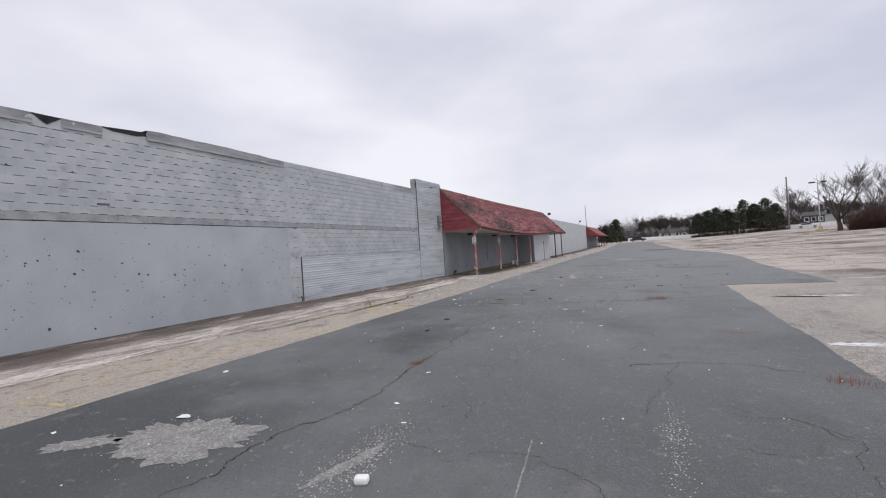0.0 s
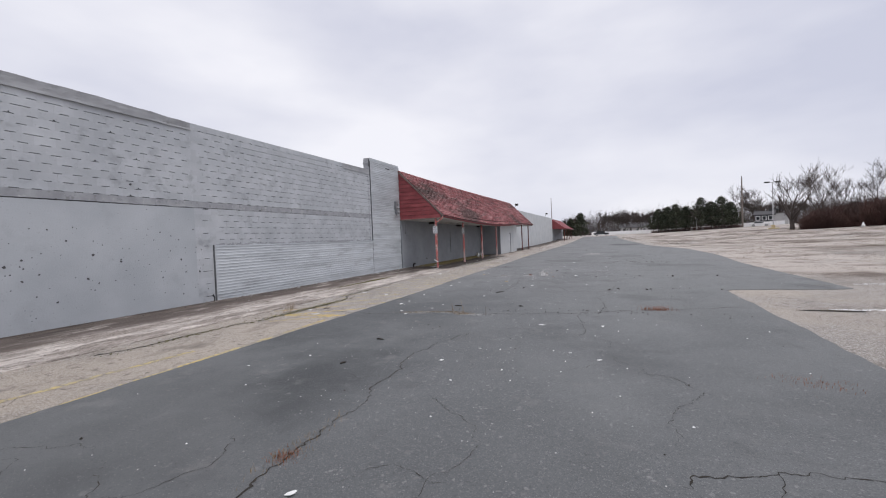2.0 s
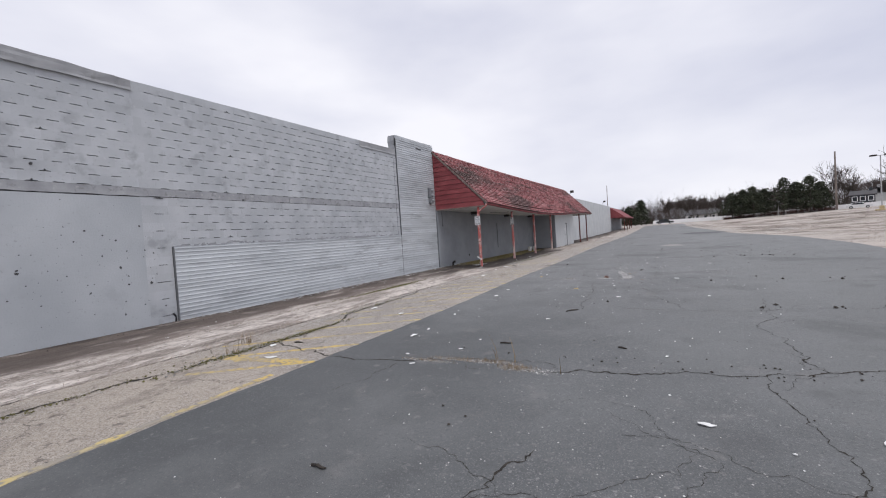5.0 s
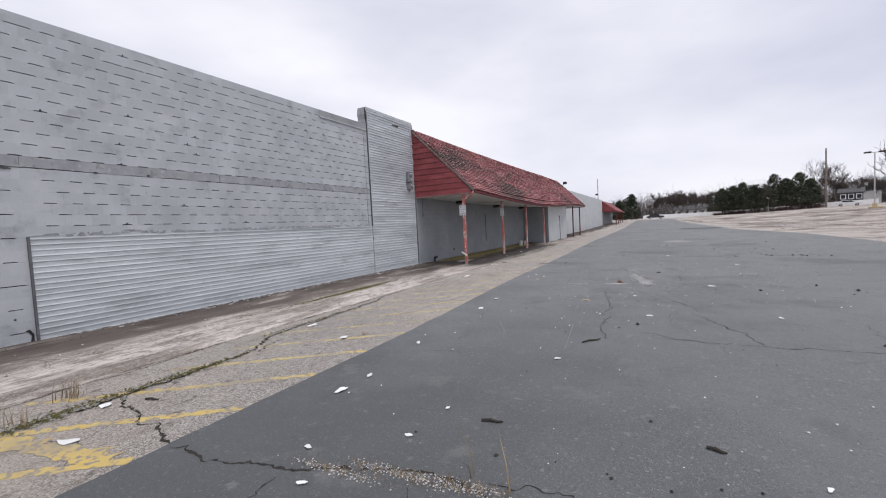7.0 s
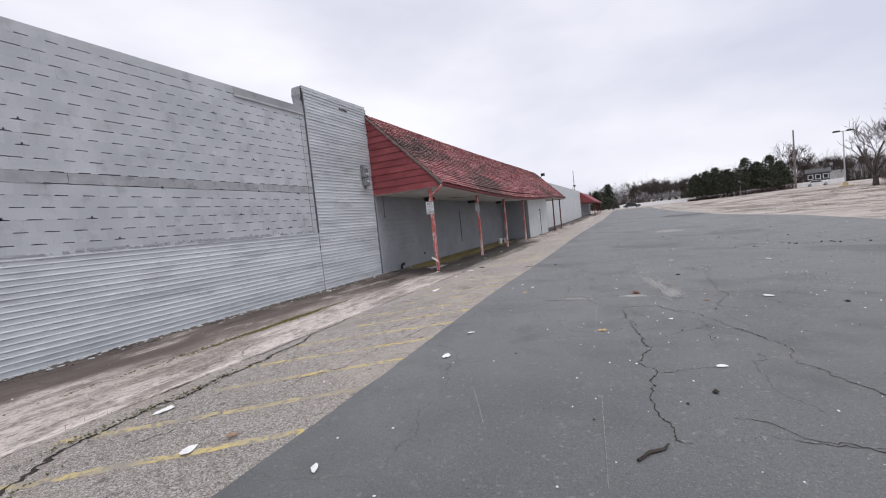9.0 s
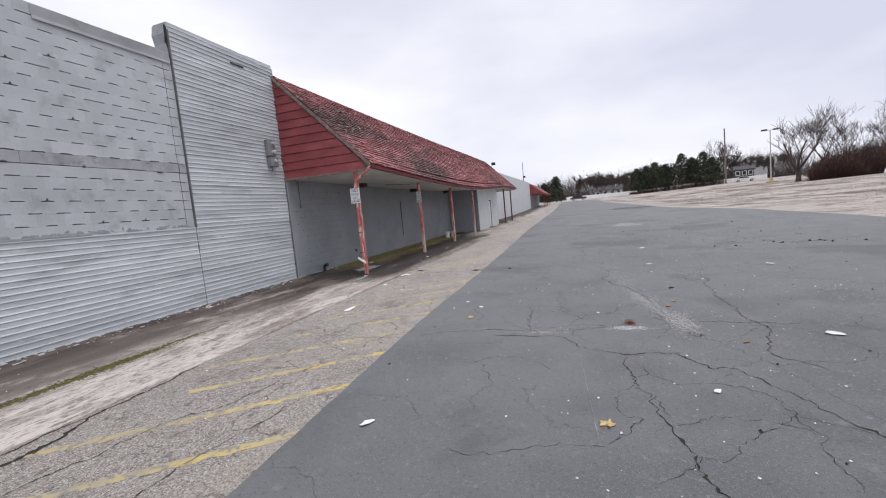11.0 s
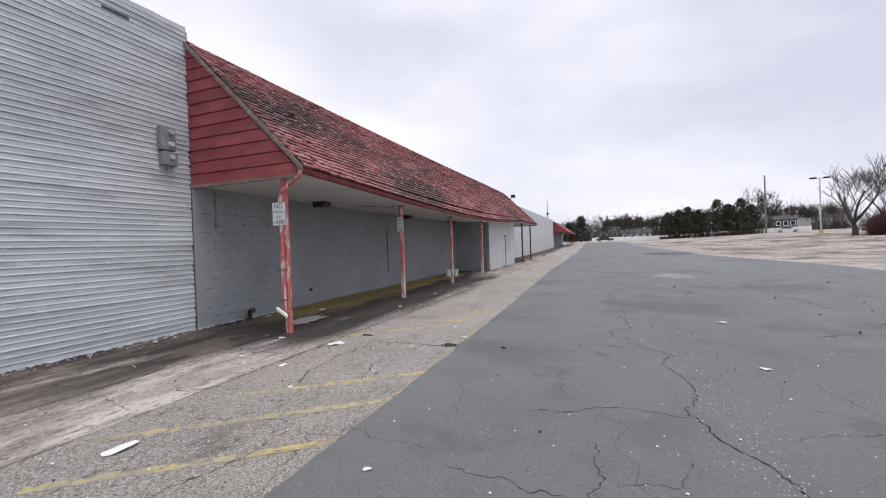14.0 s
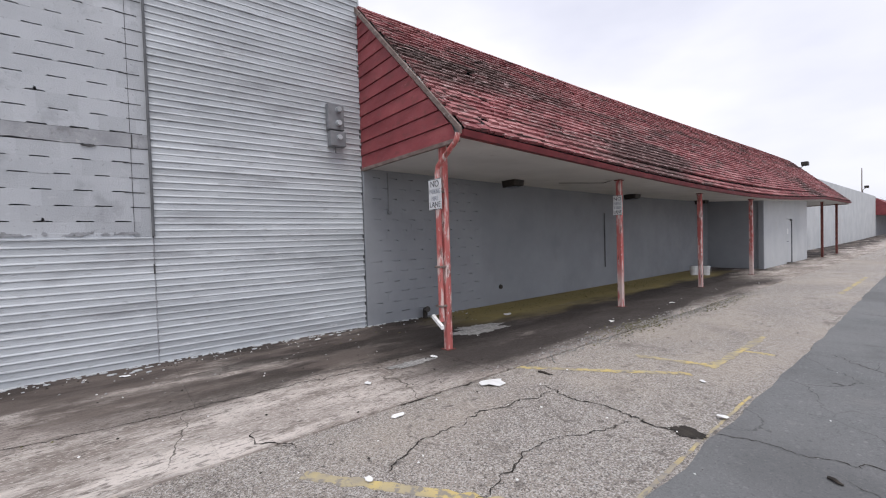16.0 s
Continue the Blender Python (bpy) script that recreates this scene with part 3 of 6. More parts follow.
part("wall_top", box(-11.95, WALL - 0.055, 8.9, 19.39, 5.52, 5.69), FLASHING, wall_south)

# siding: low panel and tall pillar
SIDE = 0.1
siding_low = thing("siding_panel", "low panel of pale grey horizontal metal siding", "siding", (WALL, 9.52, 0), kind="structure")
siding_tall = thing("siding_pillar", "tall pillar clad in pale grey horizontal metal siding", "siding", (WALL, 19.41, 0), kind="structure")
tagged(part("pillar_core", box(-0.34, 0.004, 0.0, 3.33, 0.0, 6.2), DARK_TRIM, siding_tall))


def board_profile(h):
    """Cross-section of one siding board as (x, z): a flat face over a rounded bead."""
    return [(0.004, 0.0), (0.013, 0.0), (0.019, 0.003), (0.0225, 0.009), (0.021, 0.017), (0.016, 0.025), (0.0125, 0.033), (0.011, 0.06), (0.011, 0.09), (0.006, h), (0.002, h)]


def siding_mesh(length, seed):
    prof, cuts = board_profile(SIDE + 0.004), max(2, int(length / 0.09))
    vs, fs, n = [], [], len(prof)
    for i in range(cuts + 1):
        y = length * i / cuts
        wob = 0.004 * noise.noise((y * 2.2, seed * 3.7, 0)) + 0.003 * noise.noise((y * 7.5, seed * 5.1, 4))
        vs += [(x + wob, y, z + 0.5 * wob) for x, z in prof]
    for i in range(cuts):
        fs += [(i * n + k, (i + 1) * n + k, (i + 1) * n + k + 1, i * n + k + 1) for k in range(n - 1)]
    fs += [tuple(range(n)), tuple(range(cuts * n + n - 1, cuts * n - 1, -1))]
    me = bpy.data.meshes.new("siding_board")
    me.from_pydata(vs, [], [f[::-1] for f in fs])
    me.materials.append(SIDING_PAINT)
    return me


low_meshes = [siding_mesh(9.868, s) for s in range(3)]
tall_meshes = [siding_mesh(3.338, s + 9) for s in range(4)]
for i in range(18):
    ob = new("siding_board", low_meshes[i % 3])
    ob.parent, ob.location = siding_low, (0, 0.02, i * SIDE - 0.02)
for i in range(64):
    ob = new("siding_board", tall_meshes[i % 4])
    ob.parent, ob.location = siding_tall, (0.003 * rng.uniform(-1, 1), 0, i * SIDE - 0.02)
part("trim", box(0.0, 0.04, -0.02, 0.018, 0.0, 1.84, 0.006), DARK_TRIM, siding_low, "dark edge trim")
part("top_trim", box(0.0, 0.03, 0.0, 9.87, 1.780, 1.806, 0.005), SIDING_PAINT, siding_low)
part("bent_strip", box(0.022, 0.034, 5.9, 7.7, 1.805, 1.845, 0.006), BAND_PAINT, siding_low, "loose bent metal strip")
part("trim", box(-0.03, 0.045, -0.02, 0.012, 1.81, 6.2, 0.006), DARK_TRIM, siding_tall, "dark edge trim")
part("end_trim", box(-0.02, 0.036, 3.339, 3.362, 0.0, 6.3, 0.004), SIDING_PAINT, siding_tall)
bm = bmesh.new()
pts = [(0.0, 6.18)] + [(3.35 * i / 14, 6.37 + 0.03 * i / 14 + 0.025 * noise.noise((i * 1.3, 2, 8))) for i in range(15)] + [(3.35, 6.18)]
prism(pts, 0, -0.36, 0.004, bm)
part("coping", bm, FLASHING, siding_tall, "ragged grey metal coping")
part("ragged_edge", prism([(-0.06, 5.6), (0.0, 5.6), (0.0, 6.33), (-0.05, 6.32), (-0.09, 6.1), (-0.05, 5.9)], 0, -0.34, 0.0), BAND_PAINT, siding_tall, "torn grey edge of the pillar")
part("torn_felt", prism([(-0.07, 6.0), (-0.01, 5.7), (-0.005, 6.25), (-0.05, 6.3)], 0, -0.02, 0.012), ROOF_FELT, siding_tall, "dark torn felt")
part("mortar_bed", box(-0.05, 0.0055, 0.0, 9.66, 1.785, 1.868, 0.003), GREY_PAINT, siding_low, "painted mortar bed along the panel top")
r_f, bm = random.Random(47), bmesh.new()
for i in range(190):
    y, z = r_f.uniform(0.1, 9.7), 1.838 + abs(r_f.gauss(0, 0.025))
    w, h = r_f.choice((0.02, 0.035, 0.06, 0.11)) * r_f.uniform(0.6, 1.2), r_f.uniform(0.008, 0.03)
    prism([(y - w, z - 0.012), (y + w, z - 0.012), (y + w * r_f.uniform(0.3, 1), z + h), (y - w * r_f.uniform(0.0, 0.9), z + h * r_f.uniform(0.4, 1.2))], 0, 0.002, r_f.uniform(0.008, 0.022), bm)
tagged(part("crumbled_edge", bm, BAND_PAINT, siding_low, "crumbled mortar and paint along the panel top"), kind="stuff")
part("seam", box(0.012, 0.0275, 9.874, 9.882, 0.0, 1.80), BAND_PAINT, siding_low, "dark seam between siding panels")
part("split", box(0.012, 0.030, 9.868, 9.886, 1.28, 1.42, 0.003), DARK_GAP, siding_low, "dark split in the siding seam")
part("tear", box(0.012, 0.034, 1.75, 2.2, 6.0, 6.045, 0.004), DARK_GAP, siding_tall, "dark tear in the siding")

# ---- canopy over the entrance ----
CY0, CY1 = 22.74, 54.0
EX, EZ, TX, TZ = -8.70, 3.16, -11.58, 6.06
canopy = thing("canopy", "long canopy with a mansard roof of faded red wooden shakes", "canopy", (0, CY0, 0), kind="structure")
LEN = CY1 - CY0


def sag(x, y, z):
    """How far the old canopy has sunk, most at the eave a third of the way along."""
    u = (y - CY0) / 24.0
    if not 0 < u < 1:
        return 0.0
    return math.sin(math.pi * u) * (0.05 + (0.08 if z < 3.5 else 0.0) + 0.21 * max(0.0, min(1.1, (x - TX) / (EX - TX))))


def sunk(bm1):
    """Cuts a long canopy part along its length and lets it follow the sag."""
    for k in range(1, 24):
        bmesh.ops.bisect_plane(bm1, geom=bm1.verts[:] + bm1.edges[:] + bm1.faces[:], plane_co=(0, k * LEN / 24, 0), plane_no=(0, 1, 0))
    for v in bm1.verts:
        v.co.z -= sag(v.co.x, v.co.y + CY0, v.co.z)
    return bm1


part("roof_deck", sunk(prism([(EX, EZ - 0.03), (TX, TZ - 0.03), (TX - 0.2, TZ - 0.03), (TX - 0.2, EZ - 0.03)], 1, 0.04, LEN - 0.04)), DARK_TRIM, canopy)
part("soffit", sunk(box(-11.53, EX - 0.02, 0.02, LEN - 0.02, 3.04, 3.07)), SOFFIT, canopy, "dusty off-white soffit")
part("ridge_board", sunk(box(TX - 0.14, TX + 0.03, 0.0, LEN, TZ - 0.02, TZ + 0.05, 0.01)), RED_SHAKE, canopy, "faded red ridge board")
bm = prism([(EX - 0.02, 3.045), (EX + 0.08, 3.045), (EX + 0.11, 3.13), (EX + 0.095, 3.135), (EX + 0.07, 3.06), (EX, 3.06), (EX, 3.16), (EX - 0.02, 3.16)], 1, -0.02, LEN + 0.02)
part("gutter", sunk(bm), GUTTER_RED, canopy, "dark red metal gutter")
for s, y0 in ((-1, 0.0), (1, LEN)):
    gable = part("gable_backing", prism([(EX - 0.08, 3.07), (TX, TZ - 0.08), (TX, 3.07)], 1, y0 - s * 0.02, y0 - s * 0.06), DARK_GAP, canopy)
    n_boards, z = 12, 3.04
    hgt = (TZ - 3.12) / n_boards
    for i in range(n_boards):
        z0, z1 = z + i * hgt, z + (i + 1) * hgt - 0.012
        xa = EX - 0.10 + (TX - EX) * (z0 - EZ) / (TZ - EZ)
        xb = EX - 0.10 + (TX - EX) * (z1 - EZ) / (TZ - EZ)
        xa, xb = min(xa, EX - 0.10), max(min(xb, EX - 0.12), TX + 0.005)
        bmb = bmesh.new()
        vs = [bmb.verts.new(p) for p in ((TX, y0 + s * 0.022, z0), (xa, y0 + s * 0.022, z0), (xb, y0 + s * 0.004, z1), (TX, y0 + s * 0.004, z1),
                                         (TX, y0 - s * 0.02, z0), (xa, y0 - s * 0.02, z0), (xb, y0 - s * 0.02, z1), (TX, y0 - s * 0.02, z1))]
        for f in ((0, 1, 2, 3), (4, 7, 6, 5), (0, 4, 5, 1), (1, 5, 6, 2), (2, 6, 7, 3), (3, 7, 4, 0)):
            bmb.faces.new([vs[k] for k in f])
        bmesh.ops.recalc_face_normals(bmb, faces=bmb.faces)
        part("clapboard", bmb, RED_BOARD, canopy)
    for d0, d1, label in ((0.0, 0.13, "weathered bare rake board"),):
        part("rake_board", prism([(EX + 0.05, EZ - 0.08), (EX + 0.05, EZ + 0.015), (TX, TZ + 0.03), (TX, TZ - 0.08)], 1, y0 + s * 0.055, y0 + s * 0.02), OLD_WOOD, canopy, label)
    part("bottom_board", box(TX, EX - 0.03, min(y0 + s * 0.03, y0 - s * 0.02), max(y0 + s * 0.03, y0 - s * 0.02), 2.985, 3.045, 0.006), OLD_WOOD, canopy, "peeling bottom board")
part("exposed_board", prism([(-9.45, EZ + 0.72), (-9.45, EZ + 0.76), (-10.35, EZ + 1.68), (-10.35, EZ + 1.64)], 1, 0.0, 0.14), PAPER, canopy, "pale exposed roof edge")


def post(y, material, label, x=-9.2, r=0.055, lean=0.0):
    ob = thing("canopy_post", label, "post", (x, y, 0.0), group="posts under the canopy")
    bm1 = bmesh.new()
    top = 3.04 - sag(x, y, 3.0)
    box(-r, r, -r, r, 0.0, top, 0.012, bm1)
    part("shaft", bm1, material, ob)
    part("base_plate", box(-r - 0.03, r + 0.03, -r - 0.03, r + 0.03, 0.0, 0.012, 0.003), DARK_POST, ob)
    part("top_plate", box(-r - 0.02, r + 0.02, -r - 0.02, r + 0.02, top - 0.025, top, 0.003), DARK_POST, ob)
    return ob


first_post = post(22.82, RED_POST, "peeling red steel canopy post with a sign and downspout", r=0.05)
second_post = post(27.85, RED_POST, "peeling red steel canopy post with a small sign")
post(32.4, RED_POST, "peeling red steel canopy post beside white buckets")
post(37.1, RED_POST, "peeling red steel canopy post beside the wall corner")
post(49.3, DARK_POST, "dark rusty red canopy post near the far end")
post(53.5, DARK_POST, "dark rusty red canopy post at the far end")

downspout = thing("downspout", "dented red downspout strapped to the first canopy post", "downspout", (-9.2, 22.82, 0.03))
bm = tube([(0.52, -0.14, 3.06), (0.50, -0.15, 2.98), (0.44, -0.15, 2.93), (0.12, -0.13, 2.74), (0.03, -0.12, 2.68), (0.0, -0.115, 2.58)], 0.038, 8)
part("elbow", bm, RED_POST, downspout)
bm = tube([(0.0, -0.115, 2.6), (0.0, -0.115, 1.5), (0.008, -0.115, 0.45), (0.012, -0.12, 0.40)], [0.042, 0.042, 0.042, 0.036], 8)
part("pipe", bm, RED_POST, downspout)
for z in (2.3, 1.2, 0.62):
    part("strap", box(-0.06, 0.06, -0.165, -0.04, z, z + 0.03, 0.004), OLD_WOOD, downspout, "pale metal strap")
part("broken_end", prism([(-0.14, 0.46), (-0.12, 0.50), (0.10, 0.36), (0.10, 0.31)], 1, -0.20, -0.15), PAPER, downspout, "bent white broken pipe end")


def sign(y, z0, z1, width, words, ob_name, label, turn=0.0):
    ob = thing(ob_name, label, "sign", (-9.2, y, z0), turn)
    h = z1 - z0
    part("plate", box(-width / 2, width / 2, -0.006, 0.0, 0, h, 0.002), SIGN_WHITE, ob)
    for zz, wd in ((h * 0.985, 1), (h * 0.015, 1)):
        part("border", box(-width / 2 + 0.008, width / 2 - 0.008, -0.0085, -0.006, zz - 0.004, zz + 0.004), SIGN_INK, ob)
    for text, rel, size, material in words:
        cu = bpy.data.curves.new("lettering", "FONT")
        cu.body, cu.size, cu.align_x, cu.extrude = text, size, "CENTER", 0.001
        tmp = bpy.data.objects.new("lettering", cu)
        scene.collection.objects.link(tmp)
        bpy.context.view_layer.update()
        me = bpy.data.meshes.new_from_object(tmp.evaluated_get(bpy.context.evaluated_depsgraph_get()))
        bpy.data.objects.remove(tmp)
        me.materials.clear()
        me.materials.append(material)
        txt = new("lettering", me)
        txt.parent = ob
        txt.matrix_local = pose(0, -0.0085, h * rel, 90, 0, 0)
        span = max(v.co.x for v in me.vertices) - min(v.co.x for v in me.vertices)
        txt.scale = (min(1.0, width * 0.84 / span), 1, 1)
    for zz in (h * 0.93, h * 0.07):
        part("bolt", tube([(0, -0.012, zz), (0, 0.0, zz)], 0.008, 6), DARK_POST, ob)
    return ob


sign(22.655, 2.08, 2.53, 0.30, (("NO", 0.74, 0.13, SIGN_INK), ("PARKING", 0.52, 0.10, SIGN_FADED), ("FIRE", 0.30, 0.09, SIGN_FADED), ("LANE", 0.09, 0.11, SIGN_INK)),
     "no_parking_sign", "faded white no parking fire lane sign on a post")
sign(27.775, 2.06, 2.50, 0.20, (("NO", 0.74, 0.11, SIGN_INK), ("PARKING", 0.52, 0.09, SIGN_FADED), ("FIRE", 0.30, 0.09, SIGN_FADED), ("LANE", 0.09, 0.10, SIGN_INK)),
     "no_parking_sign", "small faded white no parking sign on a post", 4)

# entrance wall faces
# under the canopy: SHADE_WALL carries the shade in its colour
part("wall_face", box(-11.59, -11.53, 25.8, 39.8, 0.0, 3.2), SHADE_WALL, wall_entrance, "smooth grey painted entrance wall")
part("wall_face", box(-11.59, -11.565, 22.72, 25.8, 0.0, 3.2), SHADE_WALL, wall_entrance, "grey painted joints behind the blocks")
bay = thing("entrance_bay", "pale grey painted bay with a flush steel door", "wall", (0, 0, 0), kind="structure")
part("bay_front", box(-9.62, -9.49, 39.8, 43.35, 0.0, 3.04, 0.006), BAY_PAINT, bay)
part("bay_front", box(-9.62, -9.49, 44.40, 47.4, 0.0, 3.04, 0.006), BAY_PAINT, bay)
part("bay_lintel", box(-9.62, -9.49, 43.35, 44.40, 2.09, 3.04), BAY_PAINT, bay)
# bay sides and corner: same wall as the front, shade painted in
part("bay_side", box(-11.53, -9.62, 39.8, 39.95, 0.0, 3.04), SHADE_WALL, bay, "grey painted side of the bay, shade painted in")
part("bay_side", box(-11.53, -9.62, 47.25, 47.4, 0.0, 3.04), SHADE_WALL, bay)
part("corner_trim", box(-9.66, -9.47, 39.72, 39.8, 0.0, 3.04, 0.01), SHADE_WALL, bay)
part("wall_face", box(-11.59, -11.50, 47.4, 54.0, 0.0, 3.2), BAY_PAINT, wall_entrance, "pale grey painted wall past the bay")
door = thing("door_1", "flush pale grey steel door, closed", "door", (-9.5, 43.35, 0.03), kind="structure")
part("leaf", box(-0.05, -0.02, 0.03, 0.98, 0.01, 2.04, 0.004), BAY_PAINT, door)
part("frame", box(-0.06, 0.012, 0.985, 1.05, 0.0, 2.06, 0.004), DARK_TRIM, door, "dark door frame edge")
part("frame", box(-0.06, 0.0, 0.0, 0.028, 0.0, 2.06, 0.004), BAY_PAINT, door)
part("closer", box(-0.02, 0.03, 0.7, 0.98, 1.97, 2.03, 0.006), LAMP_BLACK, door, "dark door closer")
part("handle", tube([(-0.02, 0.12, 1.0), (0.04, 0.12, 1.0), (0.045, 0.22, 1.0)], 0.012, 6), METAL_BOX, door)
part("notice", box(-0.02, -0.016, 0.25, 0.45, 1.35, 1.6), PAPER, door, "small white notice")

# fittings
meter = thing("electric_meter_box", "grey painted electric boxes fixed to the siding", "meter box", (WALL + 0.03, 22.03, 3.38))
part("upper_box", box(0, 0.12, 0.0, 0.31, 0.30, 0.76, 0.012), METAL_BOX, meter)
part("lower_box", box(0, 0.15, 0.02, 0.32, 0.0, 0.27, 0.012), METAL_BOX, meter)
for yy, zz in ((0.19, 0.66), (0.19, 0.42), (0.19, 0.16)):
    part("dial", tube([(0.10, yy, zz), (0.19, yy, zz)], [0.055, 0.045], 12), SIDING_PAINT, meter, "round pale grey cap")
part("conduit", tube([(0.03, 0.16, 0.02), (0.03, 0.16, -0.10)], 0.015, 8), METAL_BOX, meter)
for y in (26.3, 31.9, 37.5):
    lamp = thing("soffit_light", "dark bronze box light under the canopy, unlit", "light", (-10.95, y, 3.04 - sag(-10.95, y, 3.0)), group="lights under the canopy")
    part("housing", prism([(-0.20, 0.0), (0.20, 0.0), (0.17, -0.13), (-0.17, -0.16)], 1, -0.17, 0.17), LAMP_BLACK, lamp)
    part("lens", box(-0.13, 0.13, -0.13, 0.13, -0.166, -0.152, 0.004), SIGN_FADED, lamp)
pipe = thing("conduit_pipe", "thin grey conduit on the entrance wall", "pipe", (-11.51, 23.25, 2.25))
part("pipe", tube([(0, 0, 0.74), (0, 0, 0.0), (0.0, 0.03, -0.04)], 0.016, 8), METAL_BOX, pipe)
part("end_box", box(-0.02, 0.03, -0.02, 0.06, -0.08, -0.02, 0.004), METAL_BOX, pipe)
pipe2 = thing("conduit_pipe", "thin dark conduit on the entrance wall by a post", "pipe", (-11.51, 31.2, 0.6))
part("pipe", tube([(0, 0, 0.0), (0, 0, 1.7)], 0.018, 8), DARK_TRIM, pipe2)
hydrant = thing("pipe_stub", "short black pipe stub at the foot of the wall", "pipe", (-11.42, 24.0, 0.0))
part("stub", tube([(0, 0, 0), (0, 0, 0.14), (0.03, -0.02, 0.18), (0.12, -0.03, 0.2)], 0.05, 8), LAMP_BLACK, hydrant)
part("cap", tube([(0.11, -0.03, 0.2), (0.15, -0.035, 0.21)], 0.062, 8), LAMP_BLACK, hydrant)
hole = thing("wall_outlet", "small dark outlet low on the entrance wall", "outlet", (-11.53, 26.4, 0.42))
part("plate", tube([(0, 0, 0), (0.03, 0, 0)], [0.06, 0.05], 8), LAMP_BLACK, hole)
wire = thing("soffit_wire", "loose dark wire along the soffit", "wire", (-10.2, 27.6, 3.03 - sag(-10.2, 27.6, 3.0)))
part("cable", tube([(-0.2, -0.3, 0.0), (0.2, 0.0, -0.03), (0.6, 0.3, -0.06), (0.95, 0.25, -0.01)], 0.008, 5), LAMP_BLACK, wire)
for x, y in ((-10.66, 35.9), (-10.34, 36.1)):
    b = thing("bucket", "white plastic bucket standing under the canopy", "bucket", (x, y, 0.0), group="buckets under the canopy")
    part("pail", tube([(0, 0, 0), (0, 0, 0.30), (0, 0, 0.34)], [0.12, 0.14, 0.145], 14), PAPER, b)
    part("rim", tube([(0, 0, 0.30), (0, 0, 0.318)], 0.152, 14), SIGN_WHITE, b)
    part("bail", tube([(0.148, 0, 0.31), (0.17, 0.03, 0.22), (0.16, 0.05, 0.12)], 0.005, 5), METAL_BOX, b)
for x, y, z in ((-11.5, 56.5, 5.42), (-11.5, 86.0, 5.42)):
    f = thing("flood_light", "small dark floodlight on the parapet", "light", (x, y, z), group="floodlights on the parapet")
    part("bracket", tube([(0, 0, -0.05), (0, 0, 0.35), (0.25, 0, 0.55)], 0.03, 6), LAMP_BLACK, f)
    part("head", box(0.12, 0.5, -0.22, 0.22, 0.5, 0.78, 0.04), LAMP_BLACK, f)

# second canopy, far along
canopy_2 = thing("far_canopy", "far red mansard canopy of the next shop", "canopy", (0, 96.0, 0.25), kind="structure")
part("roof_face", prism([(-8.5, 2.75), (-11.6, 5.1), (-11.8, 5.1), (-11.8, 2.75)], 1, 0.0, 20.0), RED_BOARD, canopy_2)
part("fascia", box(-8.55, -8.42, -0.02, 20.02, 2.6, 2.85), GUTTER_RED, canopy_2)
part("shop_wall", box(-12.2, -11.4, 0.0, 22.0, -0.4, 5.0), SHADE_WALL, canopy_2)
for i in range(4):
    part("post", box(-8.95, -8.8, 0.6 + i * 6, 0.75 + i * 6, -0.3, 2.65, 0.01), DARK_POST, canopy_2)


# ---- marks and wear on the ground ----
def ragged_strip(a, b, width, z, seed, cut=0.06):
    a, b = Vector((*a, 0)), Vector((*b, 0))
    d = b - a
    side = Vector((-d.y, d.x, 0)).normalized()
    n = max(3, int(d.length / 0.08))
    bm1 = bmesh.new()
    rows = []
    for i in range(n + 1):
        p = a + d * (i / n)
        l = width / 2 + cut * width * noise.noise((i * 0.9, seed, 1.0))
        r = width / 2 + cut * width * noise.noise((i * 0.9, seed, 9.0))
        q, s = p + side * l, p - side * r
        rows.append((bm1.verts.new((q.x, q.y, rise(q.x, q.y) + z)), bm1.verts.new((s.x, s.y, rise(s.x, s.y) + z))))
    for (p0, q0), (p1, q1) in zip(rows, rows[1:]):
        bm1.faces.new((p0, q0, q1, p1))
    bmesh.ops.recalc_face_normals(bm1, faces=bm1.faces)
    return bm1


LINE_Z = -0.0122
for k in range(15):
    s = 12.03 + 0.957 * k
    x0, x1 = -7.55 + 0.25 * math.sin(k * 2.3), -5.42 - 0.25 * smooth(12, 22, s - 5)
    if k == 0:
        x0 = -6.8
    part("yellow_line", ragged_strip((x0, s + 0.74 * x0), (x1, s + 0.74 * x1), 0.10, LINE_Z, k, 0.5), YELLOW_LINE, ground, "worn yellow hatch line")
for a, b in (((-7.0, 7.72), (-5.6, 7.95)), ((-5.14, -3.0), (-5.15, 2.2)), ((-5.35, 1.9), (-5.55, 7.4)), ((-6.5, -0.7), (-5.2, -0.42)), ((-6.55, -0.7), (-6.1, 4.6)),
             ((-7.2, 24.45), (-6.4, 24.7)), ((-6.33, 24.6), (-6.33, 26.8)), ((-6.3, 25.7), (-5.95, 25.72)), ((-5.66, 20.4), (-5.74, 23.9)), ((-8.0, 22.9), (-6.4, 24.2)), ((-6.3, 33.0), (-6.35, 38.0))):
    part("yellow_line", ragged_strip(a, b, {-5.66: 0.026, -7.0: 0.19}.get(a[0], 0.10), LINE_Z + 0.0016, a[1], 0.5), YELLOW_LINE, ground, "worn yellow painted line")
for a, b in (((3.55, 4.72), (5.6, 4.85)), ((4.55, 10.15), (5.8, 10.3)), ((6.9, 10.6), (9.0, 10.7)), ((6.8, 14.6), (8.8, 14.8))):
    part("white_line", ragged_strip(a, b, 0.16, LINE_Z, a[0], 0.8), WHITE_LINE, ground, "worn white parking line")


